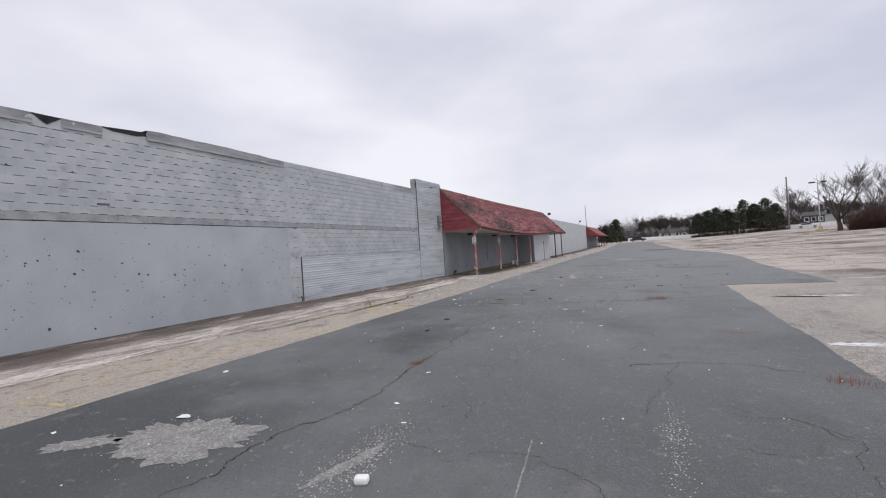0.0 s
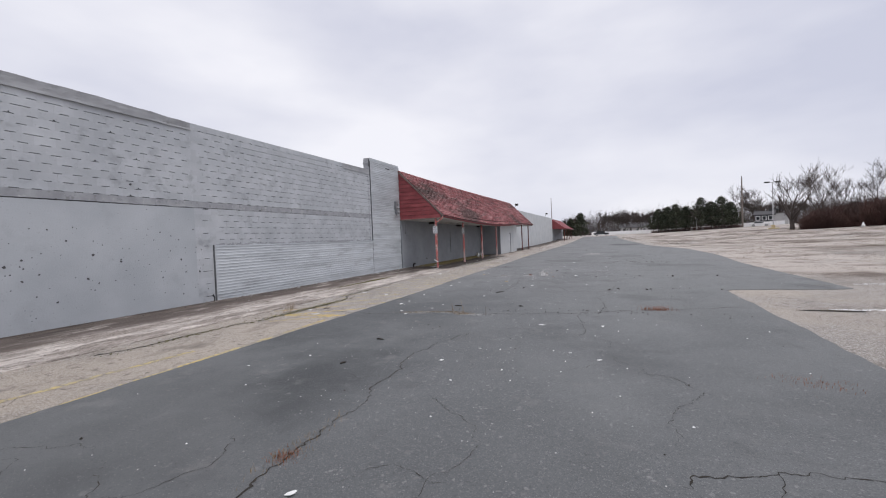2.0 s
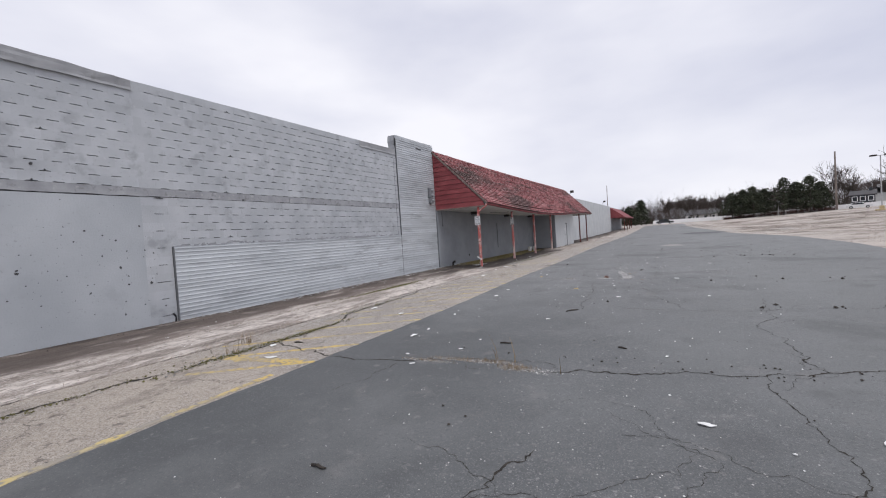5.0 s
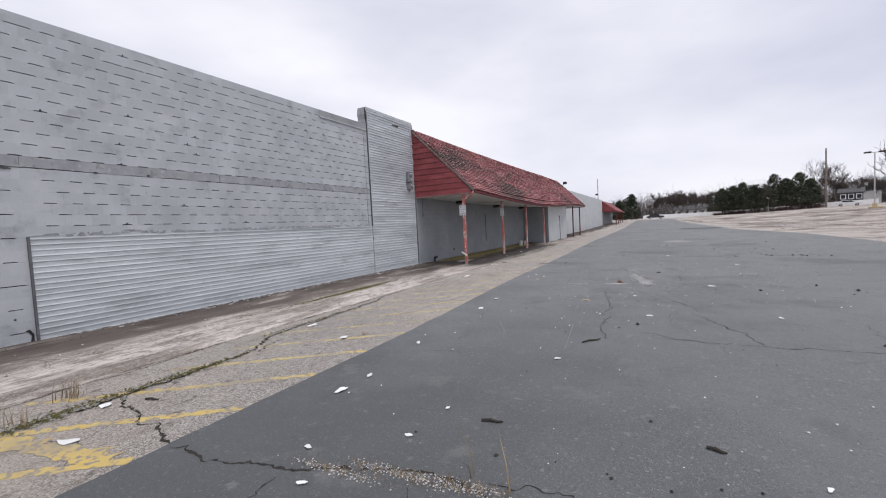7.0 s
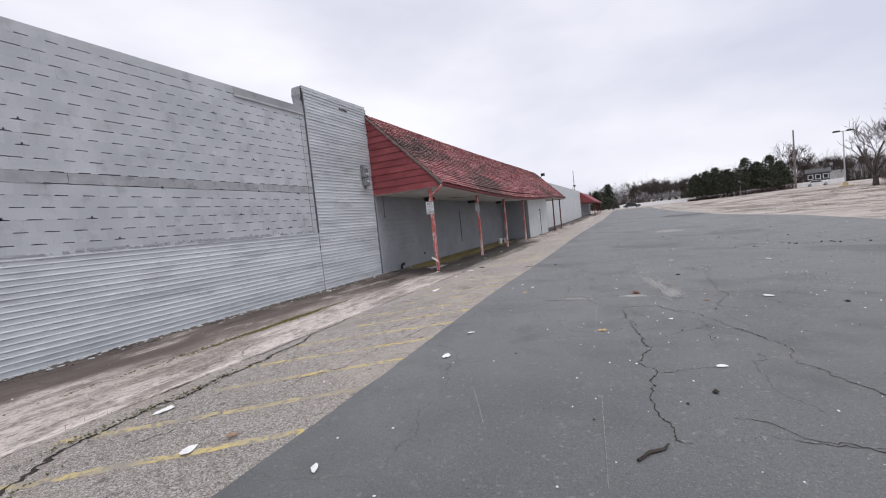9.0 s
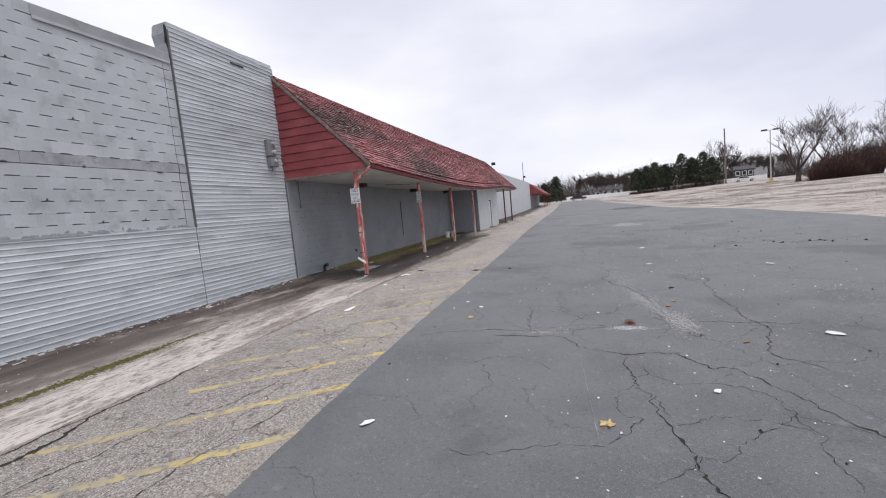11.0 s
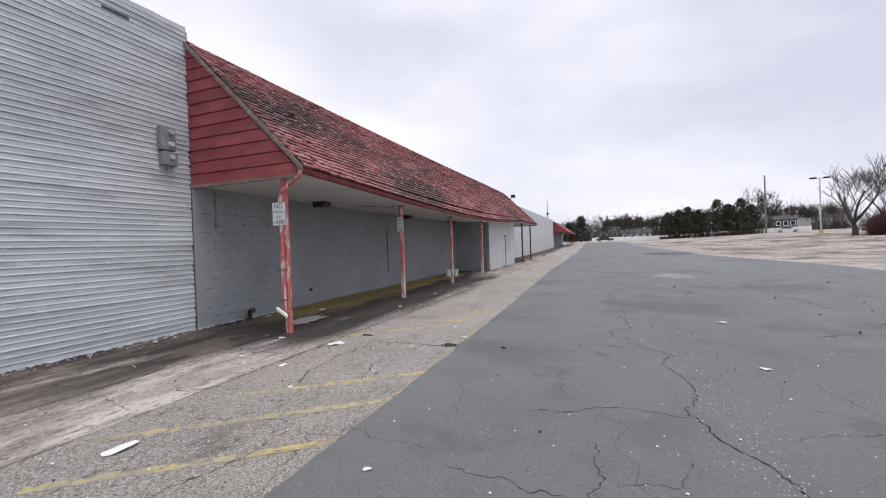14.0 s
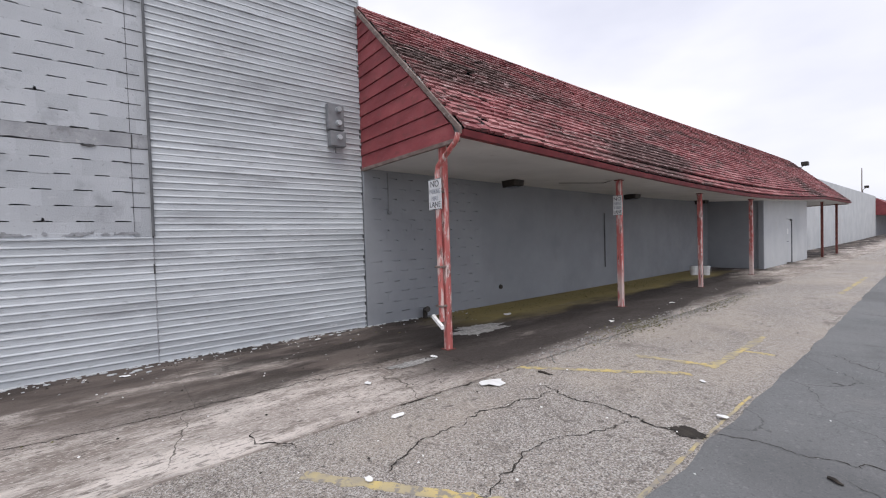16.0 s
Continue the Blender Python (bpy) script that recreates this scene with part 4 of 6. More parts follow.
def crack(points, width, z, parent, seed, rough=0.09, material=None):
    """A jagged crack along a few guiding points: a ribbon whose width wanders."""
    r = random.Random(seed)
    pts = [Vector((*p, 0)) for p in points]
    for level in range(8):
        out = [pts[0]]
        for a, b in zip(pts, pts[1:]):
            d = b - a
            if d.length > 0.045:
                out.append((a + b) / 2 + Vector((-d.y, d.x, 0)) * r.gauss(0, rough if d.length > 0.15 else 0.16))
            out.append(b)
        pts = out
    bm1 = bmesh.new()
    rows = []
    for i, p in enumerate(pts):
        d = (pts[min(i + 1, len(pts) - 1)] - pts[max(i - 1, 0)]).normalized()
        side = Vector((-d.y, d.x, 0))
        taper = min(1.0, 0.25 + i / 5, 0.25 + (len(pts) - 1 - i) / 5)
        w1 = 0.8 * width * taper * max(0.10, r.gauss(0.5, 0.42)) * (0.65 + 0.7 * noise.noise((p.x * 1.9, p.y * 1.9, seed)))
        w2 = 0.8 * width * taper * max(0.10, r.gauss(0.5, 0.42)) * (0.65 + 0.7 * noise.noise((p.x * 1.9, p.y * 1.9, seed + 50)))
        a, b = p + side * w1, p - side * w2
        rows.append((bm1.verts.new((a.x, a.y, rise(a.x, a.y) + z)), bm1.verts.new((b.x, b.y, rise(b.x, b.y) + z))))
    for (p0, q0), (p1, q1) in zip(rows, rows[1:]):
        bm1.faces.new((p0, p1, q1, q0))
    bmesh.ops.recalc_face_normals(bm1, faces=bm1.faces)
    return part("crack", bm1, material or CRACK_SOIL, parent)


RZ, WZ = 0.003, 0.007
crack([(-2.6, -3.5), (-1.95, -0.94), (-2.02, -0.12), (-1.84, 0.26), (-1.79, 0.71), (-1.83, 1.36), (-1.97, 2.44), (-2.0, 2.96), (-2.13, 3.86), (-2.10, 4.27), (-2.13, 4.62), (-2.28, 5.32), (-2.17, 6.01), (-1.86, 6.78)], 0.020, RZ, road, 1)
crack([(0.92, 2.82), (1.22, 3.03), (1.56, 3.20), (1.95, 3.26), (2.26, 3.28), (3.2, 2.8)], 0.012, RZ, road, 2)
crack([(1.56, 3.20), (1.40, 2.57), (1.37, 2.04), (1.2, 1.2)], 0.010, RZ, road, 3)
# long cross crack with weeds
crack([(-5.30, 8.22), (-4.66, 8.27), (-4.14, 8.39), (-3.91, 8.50), (-3.61, 8.60), (-3.01, 8.71), (-2.82, 8.65), (-2.55, 8.48), (-1.95, 8.60), (-1.41, 8.72), (-0.83, 8.93), (-0.18, 9.0), (0.44, 9.29), (0.90, 9.50), (1.90, 9.75), (2.45, 9.90), (3.3, 10.1)], 0.026, RZ, road, 4)
crack([(-2.82, 8.77), (-2.60, 8.84), (-2.37, 8.83), (-2.18, 8.78), (-2.10, 8.66)], 0.012, RZ, road, 5)
crack([(-4.18, 8.30), (-4.17, 7.99), (-4.15, 7.70), (-4.3, 7.2)], 0.012, RZ, road, 6)
crack([(-3.30, 8.60), (-3.18, 8.37), (-2.97, 8.36)], 0.010, RZ, road, 7)
crack([(0.48, 9.26), (0.40, 10.71), (0.55, 12.0), (0.56, 12.9)], 0.014, RZ, road, 8)
crack([(-0.09, 9.02), (-0.07, 8.34), (0.04, 7.68), (0.08, 7.24), (-0.04, 6.91)], 0.014, RZ, road, 9)
crack([(-2.02, 12.61), (-1.53, 12.53), (-0.72, 12.47), (-0.11, 12.50), (0.51, 12.60), (1.42, 13.0), (2.5, 13.4)], 0.014, RZ, road, 10)
crack([(-2.72, 15.61), (-2.75, 15.27), (-2.66, 14.64), (-2.71, 13.93), (-2.54, 13.63), (-2.58, 13.28), (-2.64, 13.03), (-2.59, 12.72), (-2.50, 12.36), (-2.39, 12.33)], 0.018, RZ, road, 11)
crack([(-2.54, 13.63), (-2.36, 13.71), (-1.96, 13.87)], 0.010, RZ, road, 12)
crack([(-4.32, 17.11), (-3.64, 17.14), (-3.33, 16.78), (-3.04, 16.60), (-2.67, 16.57), (-2.40, 16.59), (-2.28, 16.41), (-2.18, 16.22), (-1.96, 16.22), (-1.72, 15.67), (-1.46, 15.08), (-1.26, 14.66), (-1.30, 14.04), (-1.05, 13.55), (-0.71, 12.53)], 0.018, RZ, road, 13)
crack([(-2.09, 12.78), (-1.91, 12.76), (-1.78, 12.64), (-1.34, 12.53)], 0.012, RZ, road, 14)
crack([(0.65, 13.99), (0.61, 13.33), (0.43, 12.5)], 0.010, RZ, road, 15)
crack([(0.85, 16.18), (1.60, 16.30), (3.4, 16.5)], 0.014, RZ, road, 16)
crack([(-2.82, 16.50), (-2.84, 16.09), (-2.81, 15.69), (-2.72, 15.18)], 0.012, RZ, road, 17)
crack([(-5.39, 17.12), (-4.94, 17.28), (-3.93, 17.27), (-3.44, 17.36), (-2.95, 17.51), (-2.17, 17.71), (-0.9, 17.6)], 0.014, RZ, road, 18)
crack([(-0.98, 21.47), (-1.07, 20.34), (-1.22, 19.49), (-1.31, 18.84), (-1.34, 17.22), (-1.28, 16.24)], 0.013, RZ, road, 19)
crack([(-3.93, 18.71), (-3.94, 17.92), (-3.92, 17.31)], 0.008, RZ, road, 20)
crack([(-0.07, 20.27), (0.42, 19.98), (0.79, 19.63), (2.2, 19.4)], 0.012, RZ, road, 21)
crack([(-3.09, 35.2), (-3.02, 26.8), (-3.0, 23.15), (-2.84, 22.25), (-2.67, 21.78), (-2.63, 21.42), (-2.70, 21.03), (-2.82, 20.64), (-2.47, 19.88), (-2.31, 19.40), (-2.27, 19.01), (-2.28, 18.58), (-2.23, 17.8)], 0.018, RZ, road, 22)
crack([(-4.24, 20.36), (-3.94, 20.39), (-3.68, 20.56), (-3.34, 20.67), (-3.05, 20.63), (-2.82, 20.58)], 0.012, RZ, road, 23)
crack([(-3.60, 19.90), (-3.57, 19.29), (-3.63, 19.0), (-3.55, 18.59), (-3.61, 18.38), (-3.38, 18.06), (-3.01, 17.68)], 0.010, RZ, road, 24)
crack([(-4.91, 18.75), (-4.75, 18.20), (-4.72, 17.77)], 0.008, RZ, road, 25)
crack([(-4.07, 18.77), (-3.96, 18.20), (-3.96, 17.80)], 0.008, RZ, road, 26)
crack([(-4.63, 19.21), (-4.25, 19.16), (-3.72, 19.06)], 0.008, RZ, road, 27)
crack([(-0.5, 24.2), (0.35, 24.68), (0.87, 24.5), (1.82, 24.83), (2.67, 24.84), (6.0, 25.4)], 0.026, RZ, road, 28)
crack([(1.0, 33.0), (1.68, 25.67), (2.52, 23.61), (3.82, 21.69)], 0.020, RZ, road, 29)
crack([(-5.48, 26.2), (-4.97, 25.69), (-4.37, 25.6)], 0.012, RZ, road, 30)
crack([(-5.17, 22.83), (-4.74, 23.0), (-4.20, 23.04), (-3.53, 23.06), (-3.02, 22.99)], 0.013, RZ, road, 31)
crack([(-5.20, 21.15), (-4.96, 20.71), (-4.94, 20.29), (-4.76, 20.07)], 0.008, RZ, road, 32)
crack([(-1.23, 29.8), (-1.20, 28.4), (-0.91, 27.4)], 0.016, RZ, road, 33)
crack([(-5.6, 30.0), (-3.0, 30.3), (0.0, 31.2), (5.0, 32.0)], 0.018, RZ, road, 34)
# the old asphalt strip and the walkway
crack([(-6.91, 8.69), (-6.42, 8.54), (-6.08, 8.38), (-5.82, 8.42), (-5.52, 8.29), (-5.30, 8.22)], 0.034, -0.009, ground, 40)
crack([(-7.68, 3.87), (-7.37, 4.64), (-7.36, 5.78), (-7.08, 7.2), (-7.11, 7.93), (-7.0, 8.75), (-7.01, 9.6), (-7.15, 10.5), (-7.48, 10.96), (-7.57, 11.72), (-7.60, 12.76), (-7.66, 13.6), (-7.89, 14.79)], 0.075, -0.0085, ground, 41, 0.06)
crack([(-6.04, 17.06), (-5.39, 17.12)], 0.014, -0.009, ground, 42)
crack([(-7.6, 17.6), (-6.9, 17.2), (-6.04, 17.06)], 0.012, -0.009, ground, 43)
crack([(-7.31, 22.68), (-6.83, 22.56), (-6.52, 22.64), (-6.16, 22.57), (-5.90, 22.62), (-5.69, 22.74)], 0.026, -0.009, ground, 44)
crack([(-5.69, 22.74), (-5.45, 22.84), (-5.17, 22.83)], 0.016, RZ, road, 45)
crack([(-7.0, 20.43), (-7.21, 21.17), (-7.31, 21.67), (-7.24, 22.16), (-7.13, 22.63)], 0.016, -0.009, ground, 46)
crack([(-6.36, 20.72), (-6.46, 21.21), (-6.50, 21.81), (-6.34, 22.14), (-6.20, 22.54)], 0.016, -0.009, ground, 47)
crack([(-6.9, 11.2), (-6.1, 14.0), (-5.9, 15.2)], 0.014, -0.009, ground, 48)
crack([(-7.1, 13.0), (-6.6, 15.0), (-6.2, 16.2)], 0.012, -0.009, ground, 49)
crack([(-7.5, 15.4), (-7.0, 16.6), (-6.4, 18.2), (-6.2, 19.4)], 0.012, -0.009, ground, 50)
crack([(-7.93, -12.0), (-7.9, 0.0), (-7.88, 8.0), (-7.9, 14.0), (-7.92, 22.0), (-7.95, 30.0), (-7.93, 44.0)], 0.030, -0.008, ground, 51, 0.022)
crack([(-8.5, 16.8), (-10.0, 17.3), (-11.5, 17.2)], 0.014, WZ, walkway, 52)
crack([(-8.32, 19.92), (-8.06, 19.82), (-7.6, 20.4)], 0.016, WZ, walkway, 53)
crack([(-9.36, 14.0), (-9.33, 18.44), (-9.3, 19.67), (-9.33, 22.0)], 0.022, WZ, walkway, 54, 0.03)

# pale scratches drawn on the sealed lane
for a, b, wide in (((-3.02, 13.0), (-2.91, 11.7), 0.006), ((-3.30, 16.5), (-3.2, 14.9), 0.006), ((-4.2, 12.9), (-3.9, 12.3), 0.006), ((0.3, 0.4), (0.5, -1.3), 0.014)):
    part("scratch", ragged_strip(a, b, wide, RZ, a[0], 0.9), PATCH_STONE, road, "thin pale scratch in the sealed asphalt")

# flakes of paint and grit fallen along the foot of the siding
r_flake, bm = random.Random(91), bmesh.new()
for i in range(420):
    x, y = -11.545 + abs(r_flake.gauss(0, 0.06)) + (0.35 * r_flake.random() if i % 6 == 0 else 0), r_flake.uniform(10.0, 25.0)
    s, a0, z = r_flake.choice((0.012, 0.018, 0.028, 0.045)), r_flake.uniform(0, 3), 0.004
    prism([(x + s * r_flake.uniform(0.5, 1) * math.cos(a0 + k * 1.257), y + 1.5 * s * r_flake.uniform(0.5, 1) * math.sin(a0 + k * 1.257)) for k in range(5)], 2, z, z + r_flake.uniform(0.004, 0.014), bm)
tagged(part("paint_flakes", bm, BAY_PAINT), "pale flakes of fallen paint along the wall foot", "debris", kind="stuff")

r_crack = random.Random(77)
for i in range(70):
    x, y, a = r_crack.uniform(-5.0, 3.0), r_crack.uniform(-2, 34), r_crack.uniform(0, math.pi)
    l = r_crack.uniform(0.4, 1.4)
    crack([(x, y), (x + l * math.cos(a), y + l * math.sin(a)), (x + 1.8 * l * math.cos(a + 0.5), y + 1.8 * l * math.sin(a + 0.5))], 0.006, RZ, road, 100 + i, 0.12)
for i in range(14):
    x, y = r_crack.uniform(4.0, 40.0), r_crack.uniform(3, 100)
    if x < right_edge(y) + 0.4:
        continue
    l = r_crack.uniform(2.5, 9.0)
    crack([(x, y), (x + l * 0.5, y + r_crack.uniform(-0.5, 0.5)), (x + l, y + r_crack.uniform(-0.8, 0.8))], 0.06 + y * 0.0012, -0.008, ground, 200 + i, 0.06)


def patch(x, y, rx, ry, z, seed, material, name, label, parent, turn=0.0):
    bm1 = bmesh.new()
    n, ring = 110, []
    mid = bm1.verts.new((x, y, rise(x, y) + z))
    for k in range(n):
        a = 2 * math.pi * k / n
        f = 1.0 + 0.45 * noise.noise((math.cos(a) * 1.7, math.sin(a) * 1.7, seed)) + 0.30 * noise.noise((math.cos(a) * 6, math.sin(a) * 6, seed)) + 0.16 * noise.noise((math.cos(a) * 19, math.sin(a) * 19, seed))
        u, v = rx * f * math.cos(a), ry * f * math.sin(a)
        px, py = x + u * math.cos(turn) - v * math.sin(turn), y + u * math.sin(turn) + v * math.cos(turn)
        ring.append(bm1.verts.new((px, py, rise(px, py) + z)))
    for k in range(n):
        bm1.faces.new((mid, ring[k], ring[(k + 1) % n]))
    bmesh.ops.recalc_face_normals(bm1, faces=bm1.faces)
    return part(name, bm1, material, parent, label)


patch(-2.95, -0.62, 0.72, 0.42, 0.004, 3.0, PATCH_STONE, "worn_patch", "worn pale patch of exposed aggregate", road, 0.3)
patch(-3.9, -1.1, 0.34, 0.16, 0.004, 4.0, PATCH_STONE, "worn_patch", "worn pale patch of exposed aggregate", road, 0.6)
patch(-1.0, -0.5, 0.07, 0.4, 0.004, 5.0, PATCH_STONE, "worn_patch", "worn pale patch of exposed aggregate", road, -0.25)
patch(-9.85, 24.1, 0.30, 0.55, 0.0075, 21.0, PATCH_STONE, "dried_patch", "pale dried patch on the damp walkway", walkway)
patch(-9.0, 22.0, 0.10, 0.32, 0.0075, 22.0, PATCH_STONE, "dried_patch", "pale dried patch on the damp walkway", walkway)
patch(4.6, 10.05, 0.5, 0.10, -0.008, 14.0, CRACK_SOIL, "dirt_patch", "dark wet dirt in the old asphalt", ground)
patch(-5.84, 22.65, 0.13, 0.09, -0.008, 15.0, CRACK_SOIL, "dirt_patch", "dark wet dirt in the old asphalt", ground)
patch(-0.7, 35.6, 0.62, 1.1, 0.004, 17.0, PATCH_STONE, "worn_patch", "pale worn patch on the sealed asphalt", road)
patch(2.6, 60.5, 2.2, 3.0, 0.004, 16.0, DAMP, "dirt_patch", "dark damp stain on the asphalt", road)


def pebbles(name, label, spots, material, size, seed, lift):
    """Loose stones: small uneven octahedra strewn round a few spots (x, y, spread x, spread y, count)."""
    r = random.Random(seed)
    vs, fs = [], []
    for x, y, sx, sy, count in spots:
        for _ in range(count):
            px, py, s = r.gauss(x, sx), r.gauss(y, sy), size * r.uniform(0.4, 1.5)
            pz = rise(px, py) + lift + s * 0.25
            b, a = len(vs), r.uniform(0, 3)
            for dx, dy, dz in ((1, 0, 0), (0, 1, 0), (-1, 0, 0), (0, -1, 0), (0, 0, 0.7), (0, 0, -0.6)):
                k = s * r.uniform(0.6, 1.15)
                vs.append((px + k * (dx * math.cos(a) - dy * math.sin(a)), py + k * (dx * math.sin(a) + dy * math.cos(a)), pz + k * dz))
            fs += [(b + i, b + (i + 1) % 4, b + 4) for i in range(4)] + [(b + (i + 1) % 4, b + i, b + 5) for i in range(4)]
    return tagged(mesh_part(name, vs, fs, material), label, "gravel", kind="stuff")


pebbles("gravel", "loose pale gravel crumbled from the asphalt",
        [(-0.95, -0.45, 0.12, 0.4, 1000), (-2.08, 17.7, 0.09, 0.25, 1500), (-2.25, 18.5, 0.07, 0.35, 900), (-2.4, 19.1, 0.06, 0.25, 500), (-2.72, 17.45, 0.11, 0.05, 800), (-3.75, 17.28, 0.13, 0.03, 400), (-2.5, 20.6, 0.15, 0.8, 500), (1.4, 0.7, 0.06, 0.5, 400), (0.4, 18.8, 0.3, 0.5, 260), (-2.9, -0.6, 0.5, 0.3, 400), (-3.85, 8.50, 0.18, 0.025, 260), (-3.4, 8.64, 0.2, 0.03, 420), (-2.95, 8.68, 0.14, 0.035, 420), (-2.62, 8.53, 0.12, 0.045, 420), (-2.3, 8.5, 0.16, 0.05, 300), (-1.3, 20.2, 1.5, 4.0, 800), (-1.5, 5.5, 1.2, 2.2, 800)], GRAVEL, 0.0065, 3, 0.0)
pebbles("rubble", "broken bits of concrete at the walkway edge",
        [(-8.0, 24.6, 0.12, 0.8, 380), (-7.98, 27.0, 0.13, 1.0, 480), (-7.85, 29.6, 0.13, 1.2, 420), (-7.06, 8.2, 0.10, 0.8, 160), (-7.55, 12.2, 0.08, 1.0, 120), (-10.9, 20.5, 0.5, 1.8, 50), (-8.1, 31.5, 0.3, 2.0, 120)], PATCH_STONE, 0.016, 8, 0.002)
pebbles("white_bits", "tiny white scraps and stones strewn about",
        [(-1.2, 8.0, 2.6, 6.0, 150), (-2.0, 20.0, 2.6, 6.0, 140), (-11.3, 19.5, 0.12, 2.0, 45), (-10.2, 21.0, 0.9, 1.5, 22), (-6.9, 18.0, 0.8, 6.0, 50), (0.5, 30.0, 3.0, 9.0, 110),
         (-9.6, 10.0, 1.4, 6.0, 60)], PAPER, 0.011, 4, 0.004)
pebbles("dark_bits", "small dark clods and twigs on the asphalt",
        [(-1.0, 10.0, 2.6, 7.0, 60), (-1.5, 21.0, 2.6, 6.0, 60), (2.5, 27.0, 2.0, 5.0, 40), (0.2, 9.15, 1.6, 0.15, 60), (-11.3, 14.0, 0.15, 6.0, 160), (-9.6, 22.0, 0.9, 1.6, 90)], STICK, 0.014, 5, 0.004)
pebbles("dark_clods", "dark clods of earth on the far asphalt", [(1.6, 24.8, 1.4, 0.2, 14), (1.5, 29.0, 2.0, 3.0, 10), (-0.5, 38.0, 2.5, 5.0, 8), (1.3, 13.1, 1.0, 0.15, 10), (2.4, 17.0, 1.0, 0.4, 8)], STICK, 0.035, 15, 0.004)
pebbles("moss", "green moss in the walkway seam",
        [(-9.33, 16.3, 0.03, 0.8, 420), (-9.35, 12.5, 0.03, 1.5, 160), (-7.06, 8.0, 0.06, 0.6, 420), (-7.02, 9.6, 0.05, 0.5, 260), (-7.3, 5.6, 0.06, 0.8, 160), (-7.58, 12.2, 0.04, 0.8, 140), (-9.31, 15.7, 0.06, 0.55, 1500), (-9.3, 14.2, 0.05, 0.6, 500), (-8.0, 26.3, 0.14, 0.8, 500), (-7.85, 29.5, 0.12, 1.4, 260), (-10.9, 30.0, 0.25, 3.0, 700)], MOSS, 0.014, 6, 0.0)


def weeds(name, label, spots, material, seed):
    """Thin dry blades: (x, y, spread x, spread y, count, height)."""
    r = random.Random(seed)
    vs, fs = [], []
    for x, y, sx, sy, count, height in spots:
        for _ in range(count):
            px, py, h = r.gauss(x, sx), r.gauss(y, sy), height * r.uniform(0.4, 1.2)
            a, lean, wd = r.uniform(0, 6.3), r.uniform(0.1, 0.9), max(0.0025, height * (0.02 if sx < 0.5 or y < 13 else 0.13))
            z = rise(px, py) - 0.005
            dx, dy = math.cos(a), math.sin(a)
            b = len(vs)
            for f in (0, 0.5, 1.0):
                ox, oy = px + dx * lean * h * f * f, py + dy * lean * h * f * f
                k = wd * (1 - 0.8 * f)
                vs += [(ox - dy * k, oy + dx * k, z + h * f), (ox + dy * k, oy - dx * k, z + h * f)]
            fs += [(b, b + 1, b + 3, b + 2), (b + 2, b + 3, b + 5, b + 4)]
    return tagged(mesh_part(name, vs, fs, material), label, "weeds", kind="stuff")


weeds("dry_weeds", "dry brown weeds in the asphalt cracks",
      [(-3.85, 8.5, 0.2, 0.025, 260, 0.03), (-3.4, 8.63, 0.22, 0.03, 360, 0.035), (-2.95, 8.68, 0.15, 0.035, 300, 0.04), (-2.6, 8.53, 0.12, 0.05, 380, 0.045), (-7.5, 8.45, 0.08, 0.06, 30, 0.22), (-7.14, 7.92, 0.06, 0.05, 16, 0.2), (-2.95, 8.8, 0.015, 0.015, 2, 0.30), (-2.66, 8.72, 0.015, 0.015, 3, 0.26), (-2.06, 8.5, 0.015, 0.015, 2, 0.22),
       (-1.97, 2.5, 0.05, 0.3, 120, 0.05), (-8.0, 9.0, 0.05, 1.5, 160, 0.06), (-11.45, 10.0, 0.05, 6.0, 260, 0.07), 
       (-3.75, 17.27, 0.1, 0.03, 40, 0.05), (4.6, 10.05, 0.4, 0.06, 100, 0.06)], DRY_WEED, 21)
weeds("rusty_weeds", "rust red dead weeds in the asphalt",
      [(-2.68, 17.62, 0.03, 0.025, 130, 0.065), (1.45, 9.6, 0.16, 0.06, 220, 0.10), (2.55, 5.25, 0.2, 0.12, 120, 0.04), (3.15, 2.75, 0.1, 0.1, 100, 0.08), (-1.97, 2.3, 0.07, 0.06, 220, 0.03)], RED_WEED, 22)
r_w = random.Random(31)
spots = []
for _ in range(430):
    y = r_w.uniform(14, 108)
    x = r_w.uniform(right_edge(y) + 0.6, 12 + y * 0.55)
    spots.append((x, y, r_w.uniform(0.3, 1.3) * (0.5 + y / 90), r_w.uniform(0.1, 0.5) + 0.009 * y, r_w.choice((60, 110, 190)), 0.022 + 0.0008 * y))
for y in (14.2, 17.0, 20.5, 24.9, 27.5, 31.5):
    for _ in range(5):
        spots.append((right_edge(y) + r_w.uniform(-0.6, 3.5), y + r_w.uniform(-0.3, 0.3), 0.35, 0.07, 60, 0.035))
weeds("lot_weeds", "low brown weeds along the cracks of the old lot", spots, LOT_WEED, 23)


